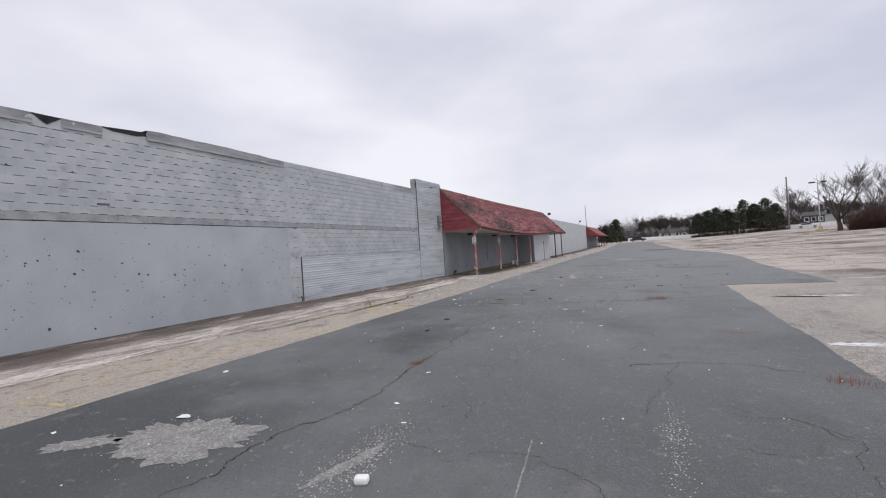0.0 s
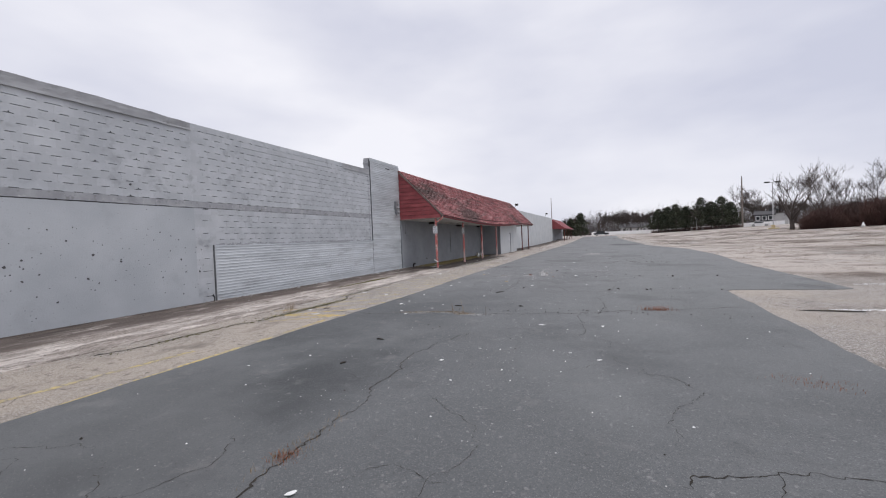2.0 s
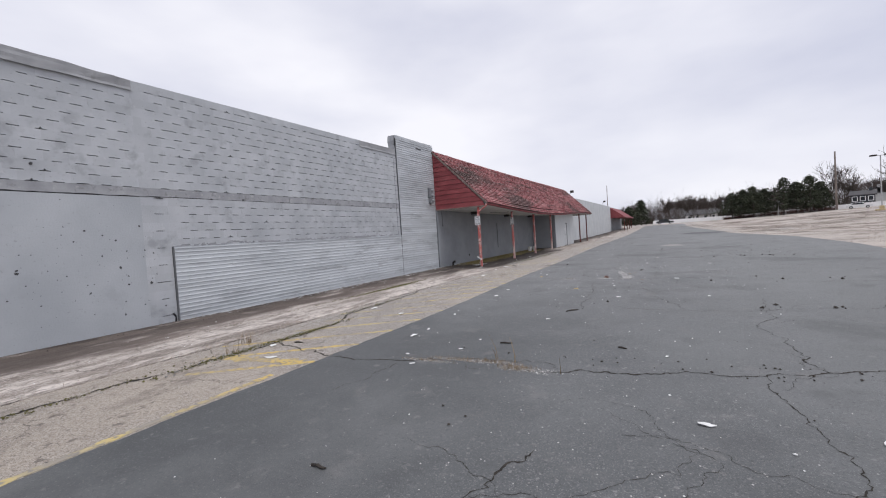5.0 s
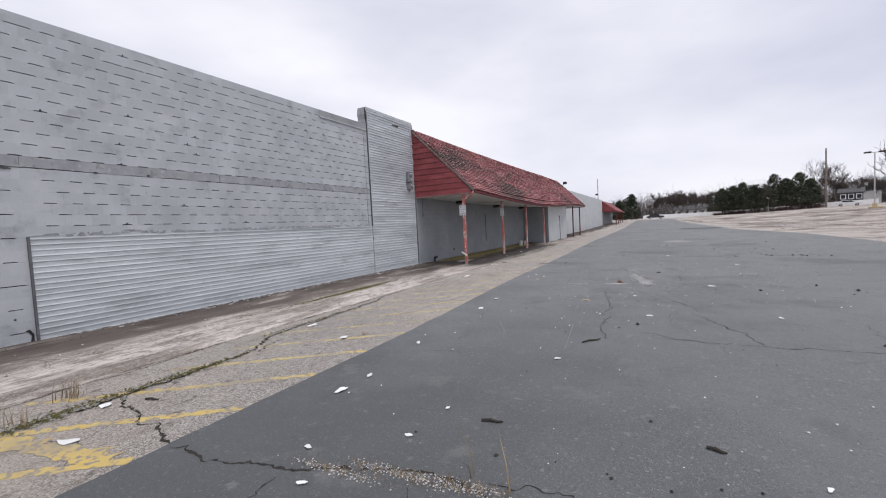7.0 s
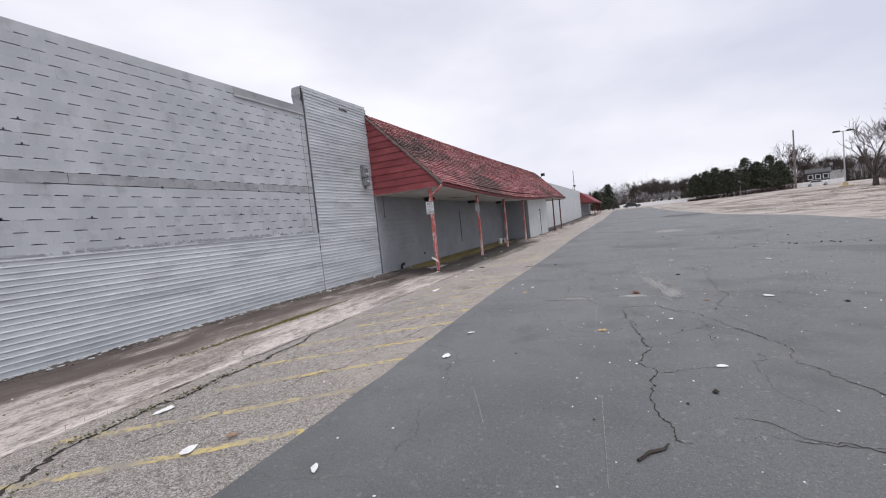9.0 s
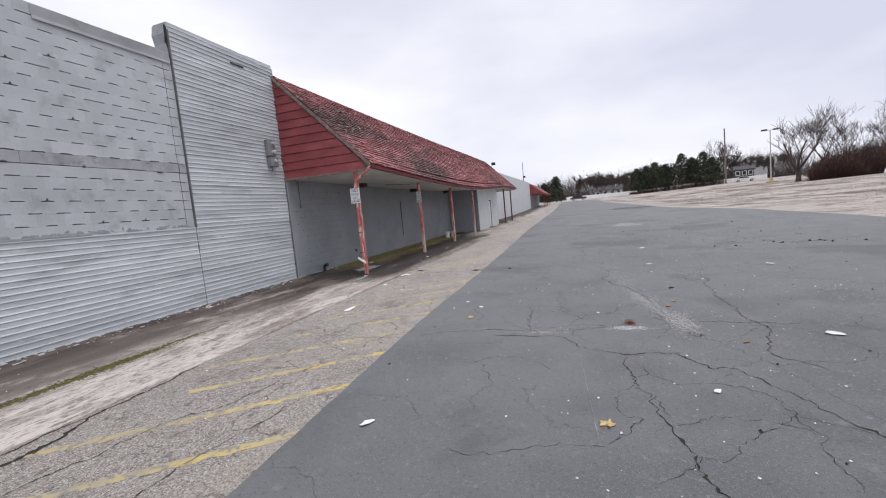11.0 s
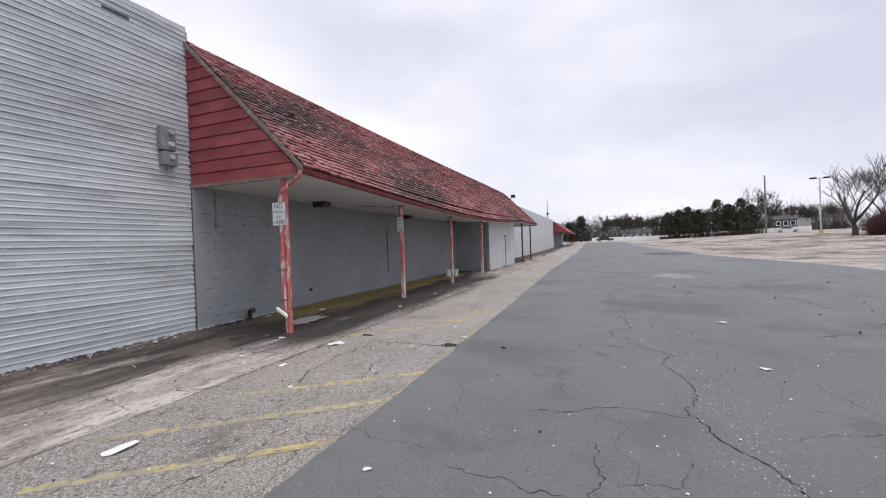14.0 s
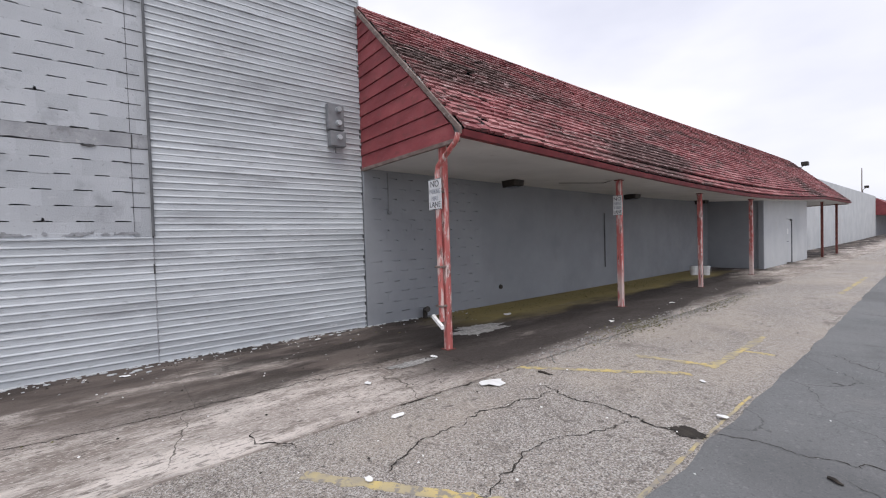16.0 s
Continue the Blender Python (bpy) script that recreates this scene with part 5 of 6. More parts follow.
# ---- litter ----
def scrap(x, y, z, size, turn, seed, material=None, name="paper_scrap", label="crumpled white paper scrap lying on the ground", category="litter"):
    """A crumpled sheet: an uneven outline with a folded, lifted surface and its own thickness."""
    bm1 = bmesh.new()
    r = random.Random(seed)
    n = 9
    top, low = [], []
    for k in range(n):
        a = 2 * math.pi * k / n
        rr = size * r.uniform(0.6, 1.1)
        p = (rr * math.cos(a), 0.55 * rr * math.sin(a))
        hgt = r.uniform(0.004, 0.12 * size + 0.006)
        top.append(bm1.verts.new((*p, hgt + 0.003)))
        low.append(bm1.verts.new((*p, hgt - 0.001)))
    c0, c1 = bm1.verts.new((0, 0, 0.10 * size + 0.006)), bm1.verts.new((0, 0, 0.002))
    for k in range(n):
        j = (k + 1) % n
        bm1.faces.new((top[k], top[j], c0))
        bm1.faces.new((low[j], low[k], c1))
        bm1.faces.new((low[k], low[j], top[j], top[k]))
    bmesh.ops.recalc_face_normals(bm1, faces=bm1.faces)
    ob = part(name, bm1, material or PAPER)
    ob.matrix_world = pose(x, y, z, 0, 0, turn)
    return tagged(ob, label, category, "scraps of litter")


r_l = random.Random(12)
for x, y, s in ((-4.76, 9.63, 0.09), (-4.74, 10.07, 0.06), (-4.78, 1.14, 0.08), (-3.51, -0.29, 0.10), (-0.7, 7.64, 0.07), (-4.97, 14.86, 0.08), (-2.25, 15.72, 0.05),
                (-0.77, 17.22, 0.09), (-4.83, 18.6, 0.05), (0.35, 21.65, 0.10), (-4.91, 13.82, 0.09), (-4.88, 11.38, 0.06), (-1.96, 13.88, 0.06),
                (-1.72, 5.06, 0.05), (0.36, 5.58, 0.05), (-3.8, 4.8, 0.04), (-4.35, 4.14, 0.03), (-1.37, 5.78, 0.04), (-1.45, 25.25, 0.10), (-1.72, 22.3, 0.08), (-1.55, 1.92, 0.05), (0.37, 7.72, 0.06), (-4.53, -1.06, 0.05), (-1.34, 0.78, 0.04), (-0.98, 0.35, 0.03), (-1.30, 4.33, 0.025), (-0.80, 4.85, 0.025), (-0.04, 5.84, 0.025), (-3.61, 9.09, 0.04), (-4.24, 8.65, 0.04),
                (-3.94, 8.30, 0.04), (-3.54, 9.64, 0.03), (-2.90, 11.29, 0.05), (-0.99, 9.45, 0.03), (-0.21, 14.13, 0.05), (-5.15, 18.98, 0.04), (-3.03, 18.15, 0.03), (-5.74, 23.13, 0.06)):
    scrap(x, y, 0.004, s, r_l.uniform(0, 180), int(x * 100 + y * 1000))
for x, y, s in ((-6.27, 7.95, 0.10), (-6.86, 8.47, 0.09), (-7.75, 22.27, 0.20), (-7.74, 21.01, 0.09), (-6.19, 11.31, 0.12), (-7.33, 11.82, 0.13), (-7.34, 18.64, 0.17), (-7.0, 20.3, 0.05), (-6.2, 24.0, 0.06)):
    scrap(x, y, -0.010, s, r_l.uniform(0, 180), int(x * 100 + y * 1000))
for x, y, s in ((-9.0, 22.4, 0.08), (-8.7, 21.2, 0.06), (-11.2, 21.6, 0.08), (-11.1, 19.0, 0.07), (-8.6, 29.0, 0.09), (-10.4, 25.4, 0.15), (-8.5, 26.2, 0.10)):
    scrap(x, y, 0.007, s, r_l.uniform(0, 180), int(x * 100 + y * 1000))
for x, y, s in ((-2.07, 18.48, 0.06), (-1.64, 16.94, 0.05), (-6.0, 11.6, 0.06), (-1.95, 18.75, 0.045)):
    scrap(x, y, 0.004, s, r_l.uniform(0, 180), int(x * 100 + y * 1000), LEAF, "fallen_leaf", "curled brown fallen leaf on the asphalt", "leaf")
for x, y, l, turn in ((-3.08, 9.54, 0.09, 10), (-1.51, 9.69, 0.06, -20), (-2.64, 12.15, 0.16, 50), (-3.05, 4.61, 0.05, 70), (-3.25, 5.97, 0.07, 0), (-1.79, 19.67, 0.05, 30), (-7.55, 22.98, 0.10, 5), (-4.93, 22.58, 0.045, -30),
                      (-6.55, 8.75, 0.08, 15)):
    st = part("stick", tube([(-l, 0, 0.012), (-0.2 * l, 0.1 * l, 0.016), (0.5 * l, -0.06 * l, 0.013), (l, 0.1 * l, 0.011)], [0.012, 0.014, 0.011, 0.006], 6), STICK)
    st.matrix_world = pose(x, y, 0.0 if x > -5.4 else -0.013, 0, 0, turn)
    tagged(st, "short dark broken stick lying on the asphalt", "stick", "broken sticks")


def maple_leaf(x, y, size, turn, seed):
    """A fallen maple leaf: five pointed lobes round a raised middle, with a stalk."""
    r = random.Random(seed)
    ob = thing("fallen_leaf", "yellow five lobed maple leaf on the asphalt", "leaf", (x, y, 0.004), turn, "fallen leaves")
    bm1, rim = bmesh.new(), []
    for k in range(20):
        a = 2 * math.pi * k / 20
        reach = size * (1.0 if k % 4 == 0 else 0.5 if k % 4 == 2 else 0.72) * r.uniform(0.9, 1.1) * (0.55 if k in (9, 10, 11) else 1.0)
        rim.append((reach * math.cos(a), reach * math.sin(a), r.uniform(0.002, 0.02)))
    top = [bm1.verts.new(p) for p in rim]
    low = [bm1.verts.new((p[0], p[1], p[2] - 0.0015)) for p in rim]
    c0, c1 = bm1.verts.new((0, 0, 0.014)), bm1.verts.new((0, 0, 0.0125))
    for k in range(20):
        j = (k + 1) % 20
        bm1.faces.new((top[k], top[j], c0))
        bm1.faces.new((low[j], low[k], c1))
        bm1.faces.new((low[k], low[j], top[j], top[k]))
    part("blade", bm1, YELLOW_LEAF, ob)
    part("stalk", tube([(0, 0, 0.012), (-0.7 * size, 0.05 * size, 0.01), (-1.2 * size, 0.2 * size, 0.004)], 0.0025, 5), LEAF, ob, "thin brown stalk")


maple_leaf(-3.13, 15.09, 0.062, 70, 2)
maple_leaf(-4.86, 17.98, 0.06, 200, 3)

stone = part("stone", box(-0.055, 0.055, -0.04, 0.04, 0.0, 0.06, 0.02), PAPER)
stone.matrix_world = pose(-0.71, -0.67, 0.0, 0, 0, 20)
tagged(stone, "white lump of foam on the asphalt", "litter")


# ---- far surroundings ----
def far(az, d):
    x, y = -3.4 + d * math.sin(radians(az)), 15.0 + d * math.cos(radians(az))
    return x, y, rise(x, y)


def bare_tree(az, d, height, seed, label, spread=0.55, twig_r=0.022, levels=5, trunk=0.03, crown_from=0.3, fork=3, material=None):
    x, y, z = far(az, d)
    ob = thing("bare_tree", label, "tree", (x, y, z - 0.1), group="bare trees beyond the lot")
    r = random.Random(seed)
    limbs, twigs = [], bmesh.new()

    def grow(p, way, length, radius, level):
        pts, rads = [p], [radius]
        q, dvec = p.copy(), way.copy()
        for i in range(3):
            dvec = (dvec + Vector((r.gauss(0, 0.16), r.gauss(0, 0.16), r.gauss(0.05, 0.1)))).normalized()
            q = q + dvec * (length / 3)
            pts.append(q.copy())
            rads.append(max(twig_r * 0.5, radius * (1 - 0.28 * (i + 1) / 1.5)))
        tube(pts, rads, 6 if level < 2 else 3, limbs[-1] if level < 3 else twigs)
        if level >= levels:
            return
        n = fork + (1 if level > 1 else 0)
        for k in range(n):
            f = r.uniform(0.35, 1.0)
            i = min(2, int(f * 3))
            base = pts[i].lerp(pts[i + 1], f * 3 - i)
            a = r.uniform(0, 2 * math.pi)
            out = Vector((math.cos(a), math.sin(a), r.uniform(0.0, 0.5)))
            grow(base, (dvec * (1 - spread) + out * spread + Vector((0, 0, 0.18))).normalized(), length * r.uniform(0.55, 0.8), max(twig_r, rads[i + 1] * 0.62), level + 1)

    tr = height * trunk
    tops = [Vector((0, 0, 0)), Vector((r.gauss(0, 0.1), r.gauss(0, 0.1), height * crown_from * 0.6)), Vector((r.gauss(0, 0.2), r.gauss(0, 0.2), height * crown_from))]
    part("trunk", tube(tops, [tr * 1.3, tr, tr * 0.85], 8), BARK, ob)
    for k in range(fork + 1):
        a = 2 * math.pi * (k + r.uniform(-0.3, 0.3)) / (fork + 1)
        way = Vector((math.cos(a) * spread, math.sin(a) * spread, r.uniform(0.5, 1.0))).normalized()
        limbs.append(bmesh.new())
        grow(tops[1].lerp(tops[2], r.uniform(0.5, 1.0)), way, height * r.uniform(0.28, 0.38), tr * 0.6, 1)
    low = height * crown_from * 0.6
    tall = (height - low) / (max(v.co.z for bm1 in (*limbs, twigs) for v in bm1.verts) - low)
    for bm1 in (*limbs, twigs):
        for v in bm1.verts:
            if v.co.z > low:
                v.co.z = low + (v.co.z - low) * tall
    for bm1 in limbs:
        part("limb", bm1, BARK, ob)
    part("crown", twigs, material or TWIG, ob, "fine bare twigs")
    return ob


bare_tree(23.9, 88, 13.0, 4, "large dead bare tree with crooked limbs", 0.58, 0.032, 4, 0.026, 0.14, 3, BARK)
bare_tree(25.8, 97, 12.2, 11, "dense bare tree behind the brush", 0.5, 0.016, 5, 0.014, 0.25)
bare_tree(27.0, 99, 10.5, 12, "dense bare tree behind the brush", 0.5, 0.016, 5, 0.014, 0.25)
bare_tree(30.4, 98, 12.2, 13, "slender bare tree above the brush", 0.45, 0.016, 5, 0.012, 0.35)
bare_tree(34.5, 94, 11.0, 14, "slender bare tree above the brush", 0.45, 0.016, 5, 0.012, 0.35)
bare_tree(38.0, 90, 10.0, 15, "bare tree above the brush", 0.5, 0.016, 5, 0.014, 0.3)
bare_tree(42.5, 88, 10.5, 16, "bare tree above the brush", 0.5, 0.016, 5, 0.014, 0.3)
bare_tree(16.4, 168, 15.5, 17, "tall round bare tree behind the fence", 0.55, 0.026, 5, 0.014, 0.25)
for i, (az, h, d) in enumerate(((-4.2, 7.5, 150), (-3.2, 8.2, 155), (0.6, 7.0, 160), (2.0, 9.0, 175), (3.6, 9.5, 180), (5.0, 9.0, 175), (6.6, 8.8, 165), (11.8, 10.0, 170), (12.6, 9.6, 172), (18.2, 9.0, 190), (19.8, 9.5, 190), (21.6, 9.0, 185))):
    bare_tree(az, d, h, 40 + i, "distant bare tree behind the white fence", 0.6, 0.035, 5, 0.014, 0.22)

grove = [bare_tree(az, d, h, 60 + i, "distant round bare tree beyond the lot", 0.62, 0.045, 5, 0.016, 0.2, 3, BARK) for i, (az, h, d) in enumerate(((1.2, 9.5, 158), (4.2, 9.8, 162), (7.2, 9.4, 158)))]
for i, az in enumerate((-2.9, 2.7, 3.4, 5.6, 6.4, 8.4, 9.6, 11.3, 13.4, 14.6, 17.4, 20.6, 22.4)):
    x, y, z = far(az, 156 + 7 * (i % 3))
    k = (0.86, 0.95, 1.06, 0.9)[i % 4]
    copy_thing(grove[i % 3], pose(x, y, z - 0.1, 0, 0, 53 * i) @ Matrix.Diagonal((k, k, k * (0.95 + 0.05 * (i % 3)), 1)))


def pine(az, d, height, width, seed, skirt=0.12):
    x, y, z = far(az, d)
    ob = thing("pine_tree", "dark green pine at the far edge of the lot", "tree", (x, y, z - 0.1), group="pines beyond the lot")
    r = random.Random(seed)
    part("trunk", tube([(0, 0, 0), (0.05, 0, height * 0.5), (0, 0.05, height * 0.95)], [0.2, 0.13, 0.03], 7), BARK, ob)
    vs, fs, limbs = [], [], bmesh.new()
    for i in range(64):
        f = i / 63
        h = height * (skirt + (0.98 - skirt) * f)
        reach = width * 0.5 * (1 - f) ** 0.6 * r.choice((0.55, 0.75, 0.9, 1.0, 1.25)) * r.uniform(0.85, 1.1) + 0.15
        a = i * 2.4 + r.uniform(-0.4, 0.4)
        tip = Vector((math.cos(a) * reach, math.sin(a) * reach, h + 0.12 * reach))
        base = Vector((0, 0, h))
        tube([base, base.lerp(tip, 0.6), tip], [0.035, 0.025, 0.012], 3, limbs)
        for _ in range(36):
            c = base.lerp(tip, r.uniform(0.3, 1.05)) + Vector((r.gauss(0, 0.3), r.gauss(0, 0.3), r.gauss(0.0, 0.22)))
            s = r.uniform(0.14, 0.40)
            u = Vector((r.gauss(0, 1), r.gauss(0, 1), r.gauss(0, 0.6))).normalized() * s
            v = Vector((r.gauss(0, 1), r.gauss(0, 1), r.gauss(0.3, 0.6))).normalized() * s * 0.55
            b = len(vs)
            vs += [tuple(c - u), tuple(c + v), tuple(c + u), tuple(c - v)]
            fs.append((b, b + 1, b + 2, b + 3))
    part("branchwork", limbs, BARK, ob)
    mesh_part("crown", vs, fs, NEEDLES, ob, "ragged dark green needles")
    return ob


for i, (az, d, h, wd) in enumerate(((7.9, 140, 7.6, 6.0), (9.0, 142, 8.4, 6.5), (10.0, 139, 8.8, 6.5), (11.0, 143, 8.0, 5.5), (12.8, 139, 10.2, 6.6), (13.9, 141, 8.8, 7.0), (15.1, 138, 9.8, 7.6), (16.0, 142, 8.0, 5.5), (-2.1, 128, 7.6, 4.8), (-3.6, 135, 6.0, 5.0))):
    pine(az, d, h, wd * 1.25, 70 + i, 0.14 if i < 8 else 0.06)


def brush(name, label, az0, az1, d0, d1, height, count, seed, material):
    """A thicket: many thin leaning stems with side twigs, uneven at the top."""
    r = random.Random(seed)
    vs, fs = [], []
    for _ in range(count):
        az, d = r.uniform(az0, az1), r.uniform(d0, d1)
        x, y, z = far(az, d)
        h = height * (0.62 + 0.5 * noise.noise((az * 0.9, d * 0.1, seed)) + r.uniform(-0.15, 0.3))
        h *= smooth(az0 - 0.1, az0 + 1.6, az) * 0.6 + 0.4
        p, way = Vector((x, y, z - 0.1)), Vector((r.gauss(0, 0.22), r.gauss(0, 0.22), 1)).normalized()
        for k in range(5):
            q = p + (way + Vector((r.gauss(0, 0.25), r.gauss(0, 0.25), 0))).normalized() * (h / 5)
            wd = 0.024 * (1 - k / 6)
            for dx, dy in ((wd, wd), (wd, -wd)):
                b = len(vs)
                vs += [(p.x - dx, p.y - dy, p.z), (p.x + dx, p.y + dy, p.z), (q.x + dx * 0.8, q.y + dy * 0.8, q.z), (q.x - dx * 0.8, q.y - dy * 0.8, q.z)]
                fs.append((b, b + 1, b + 2, b + 3))
            for _ in range(7):
                t = p.lerp(q, r.random())
                e = t + Vector((r.gauss(0, 0.45), r.gauss(0, 0.45), r.uniform(0.0, 0.7)))
                b = len(vs)
                vs += [(t.x - 0.014, t.y, t.z), (t.x + 0.014, t.y + 0.01, t.z), (e.x, e.y, e.z)]
                fs.append((b, b + 1, b + 2))
            p = q
    return tagged(mesh_part(name, vs, fs, material), label, "brush", kind="stuff")


brush("thicket", "dense thicket of bare reddish brown brush", 24.9, 50, 84, 98, 4.7, 9500, 2, BRUSH)
brush("tall_brush", "sparse taller saplings above the thicket", 25.5, 50, 86, 100, 7.2, 1300, 12, TWIG)
brush("low_brush", "low dry brush below the pines", 7.0, 17.0, 143, 148, 1.6, 500, 3, BRUSH)
brush("far_woods", "hazy bare woods on the horizon", -5.5, 24.0, 195, 225, 12.5, 6000, 4, TWIG)
brush("far_woods", "hazy bare woods behind the thicket", 24.0, 55.0, 105, 125, 6.5, 1500, 5, TWIG)

fence = thing("white_fence", "long low white fence at the far edge of the lot", "fence", (0, 0, 0), kind="structure")
prev = None
for i in range(36):
    az = -0.8 + i * 0.62
    p = Vector(far(az, 150.0))
    part("post", box(p.x - 0.08, p.x + 0.08, p.y - 0.08, p.y + 0.08, p.z - 0.2, p.z + 1.3, 0.01), WHITE_FENCE, fence)
    if prev is not None:
        bm = bmesh.new()
        d = (p - prev).normalized()
        side = Vector((-d.y, d.x, 0)) * 0.03
        lo = [bm.verts.new(c) for c in (prev + side, p + side, p - side, prev - side)]
        hi = [bm.verts.new(v.co + Vector((0, 0, 1.2))) for v in lo]
        bm.faces.new(lo[::-1])
        bm.faces.new(hi)
        for k in range(4):
            bm.faces.new((lo[k], lo[(k + 1) % 4], hi[(k + 1) % 4], hi[k]))
        part("panel", bm, WHITE_FENCE, fence)
    prev = p


def house(az, d, wid, dep, wall_h, roof_h, turn, body, label, windows=3, storeys=1):
    x, y, z = far(az, d)
    ob = thing("house", label, "house", (x, y, z - 0.1), turn, "houses beyond the fence")
    part("wall", box(-wid / 2, wid / 2, 0, dep, 0, wall_h), body, ob)
    part("roof", prism([(-0.4, wall_h - 0.05), (dep / 2, wall_h + roof_h), (dep + 0.4, wall_h - 0.05), (dep + 0.4, wall_h - 0.2), (dep / 2, wall_h + roof_h - 0.2), (-0.4, wall_h - 0.2)], 0, -wid / 2 - 0.4, wid / 2 + 0.4), ROOF_GREY, ob)
    for s in range(storeys):
        for k in range(windows):
            cx = -wid / 2 + wid * (k + 0.5) / windows
            zz = wall_h - 1.9 - 2.6 * s
            win = part("window", box(cx - 0.6, cx + 0.6, -0.06, 0.0, zz, zz + 1.4), WHITE_FENCE, ob)
            part("pane", box(cx - 0.45, cx + 0.45, -0.08, -0.055, zz + 0.14, zz + 1.26), WINDOW_DARK, win)
    part("chimney", box(wid * 0.25, wid * 0.25 + 0.7, dep * 0.4, dep * 0.4 + 0.7, wall_h, wall_h + roof_h + 0.7), body, ob)
    return ob


house(18.9, 158, 4.9, 6.0, 3.7, 1.2, -18, HOUSE_DARK, "dark slate sided house with white window frames", 3, 1)
house(4.4, 185, 11.0, 8.0, 2.8, 1.8, -4, HOUSE_PALE, "low pale house with a grey roof", 4, 1)
house(20.9, 172, 6.0, 7.0, 3.8, 2.0, 70, HOUSE_PALE, "pale sided house with a steep grey roof", 2, 1)


def car(az, d, turn, paint, label, length=4.6, tall=1.45):
    x, y, z = far(az, d)
    ob = thing("car", label, "car", (x, y, z), turn, "parked cars")
    h = length / 2
    body = prism([(-h, 0.35), (-h, 0.8), (-h * 0.75, 0.92), (-h * 0.55, tall - 0.05), (h * 0.25, tall), (h * 0.5, 0.95), (h * 0.95, 0.82), (h, 0.6), (h, 0.35)], 1, -0.85, 0.85)
    bmesh.ops.bevel(body, geom=body.edges[:], offset=0.05, segments=2, affect="EDGES")
    part("body", body, paint, ob)
    for s in (-0.86, 0.86):
        part("side_window", prism([(-h * 0.6, 0.95), (-h * 0.5, tall - 0.13), (h * 0.2, tall - 0.1), (h * 0.38, 0.95)], 1, s - 0.012, s + 0.012), WINDOW_DARK, ob)
        for cx in (-h * 0.62, h * 0.62):
            wheel = part("wheel", tube([(cx, s * 0.82, 0.33), (cx, s * 1.03, 0.33)], 0.33, 16), TYRE, ob)
            part("rim", tube([(cx, s * 1.02, 0.33), (cx, s * 1.05, 0.33)], 0.19, 12), POLE_METAL, wheel)
    for yy in (-0.6, 0.6):
        part("headlight", box(h - 0.06, h + 0.02, yy - 0.15, yy + 0.15, 0.62, 0.74, 0.01), SIGN_WHITE, ob)
        part("tail_light", box(-h - 0.02, -h + 0.06, yy - 0.15, yy + 0.15, 0.68, 0.8, 0.01), GUTTER_RED, ob)
    return ob


car(0.7, 128, 5, CAR_DARK, "dark parked car beside the white fence")
car(19.0, 133, -15, CAR_WHITE, "white parked car beside the fence")

lx, ly, lz = far(21.5, 99)
lamp = thing("lot_lamp", "tall parking lot lamp with twin dark heads", "lamp post", (lx, ly, lz))
part("base", tube([(0, 0, -0.1), (0, 0, 0.8), (0, 0, 0.86)], [0.36, 0.34, 0.28], 14), YELLOW_BASE, lamp, "yellow painted concrete base")
part("pole", tube([(0, 0, 0.8), (0, 0, 9.9)], [0.11, 0.08], 10), POLE_METAL, lamp)
part("arm", tube([(-0.9, 0, 9.85), (0.9, 0, 9.85)], 0.05, 8), POLE_METAL, lamp)
for s in (-1, 1):
    part("lamp_head", box(s * 0.95 - 0.45, s * 0.95 + 0.45, -0.3, 0.3, 9.78, 10.05, 0.06), LAMP_BLACK, lamp, "dark box lamp head")
part("stone_block", box(-1.0, 0.9, -0.7, -0.2, -0.05, 0.25, 0.05), YELLOW_BASE, lamp)
pole = thing("utility_pole", "tall bare wooden utility pole", "pole", (37.4, 146.7, rise(37.4, 146.7) - 0.1))
part("pole", tube([(0, 0, 0), (0, 0, 15.2)], [0.24, 0.16], 10), POLE_WOOD, pole)
mx, my, mz = far(-6.32, 150)
mast = thing("mast", "thin grey mast behind the building", "mast", (mx, my, mz))
part("pole", tube([(0, 0, 0), (0, 0, 15.1)], [0.16, 0.09], 8), POLE_WOOD, mast)
for az, d, h in ((7.0, 145, 6.0), (12.3, 140, 4.2)):
    px, py, pz = far(az, d)
    p = thing("sign_pole", "small pale sign on a pole by the fence", "sign", (px, py, pz))
    part("pole", tube([(0, 0, 0), (0, 0, h)], 0.08, 8), POLE_METAL, p)
    part("board", box(-0.3, 0.3, -0.03, 0.03, h - 0.9, h, 0.01), SIGN_WHITE, p)
bx, by, bz = far(30.4, 82)
bag = part("white_bag", tube([(0, 0, 0), (0.05, 0, 0.25), (0.02, 0.03, 0.5), (0.05, 0, 0.75)], [0.2, 0.24, 0.14, 0.04], 9), PAPER)
bag.matrix_world = pose(bx, by, bz)
tagged(bag, "white plastic bag lying at the edge of the brush", "litter")

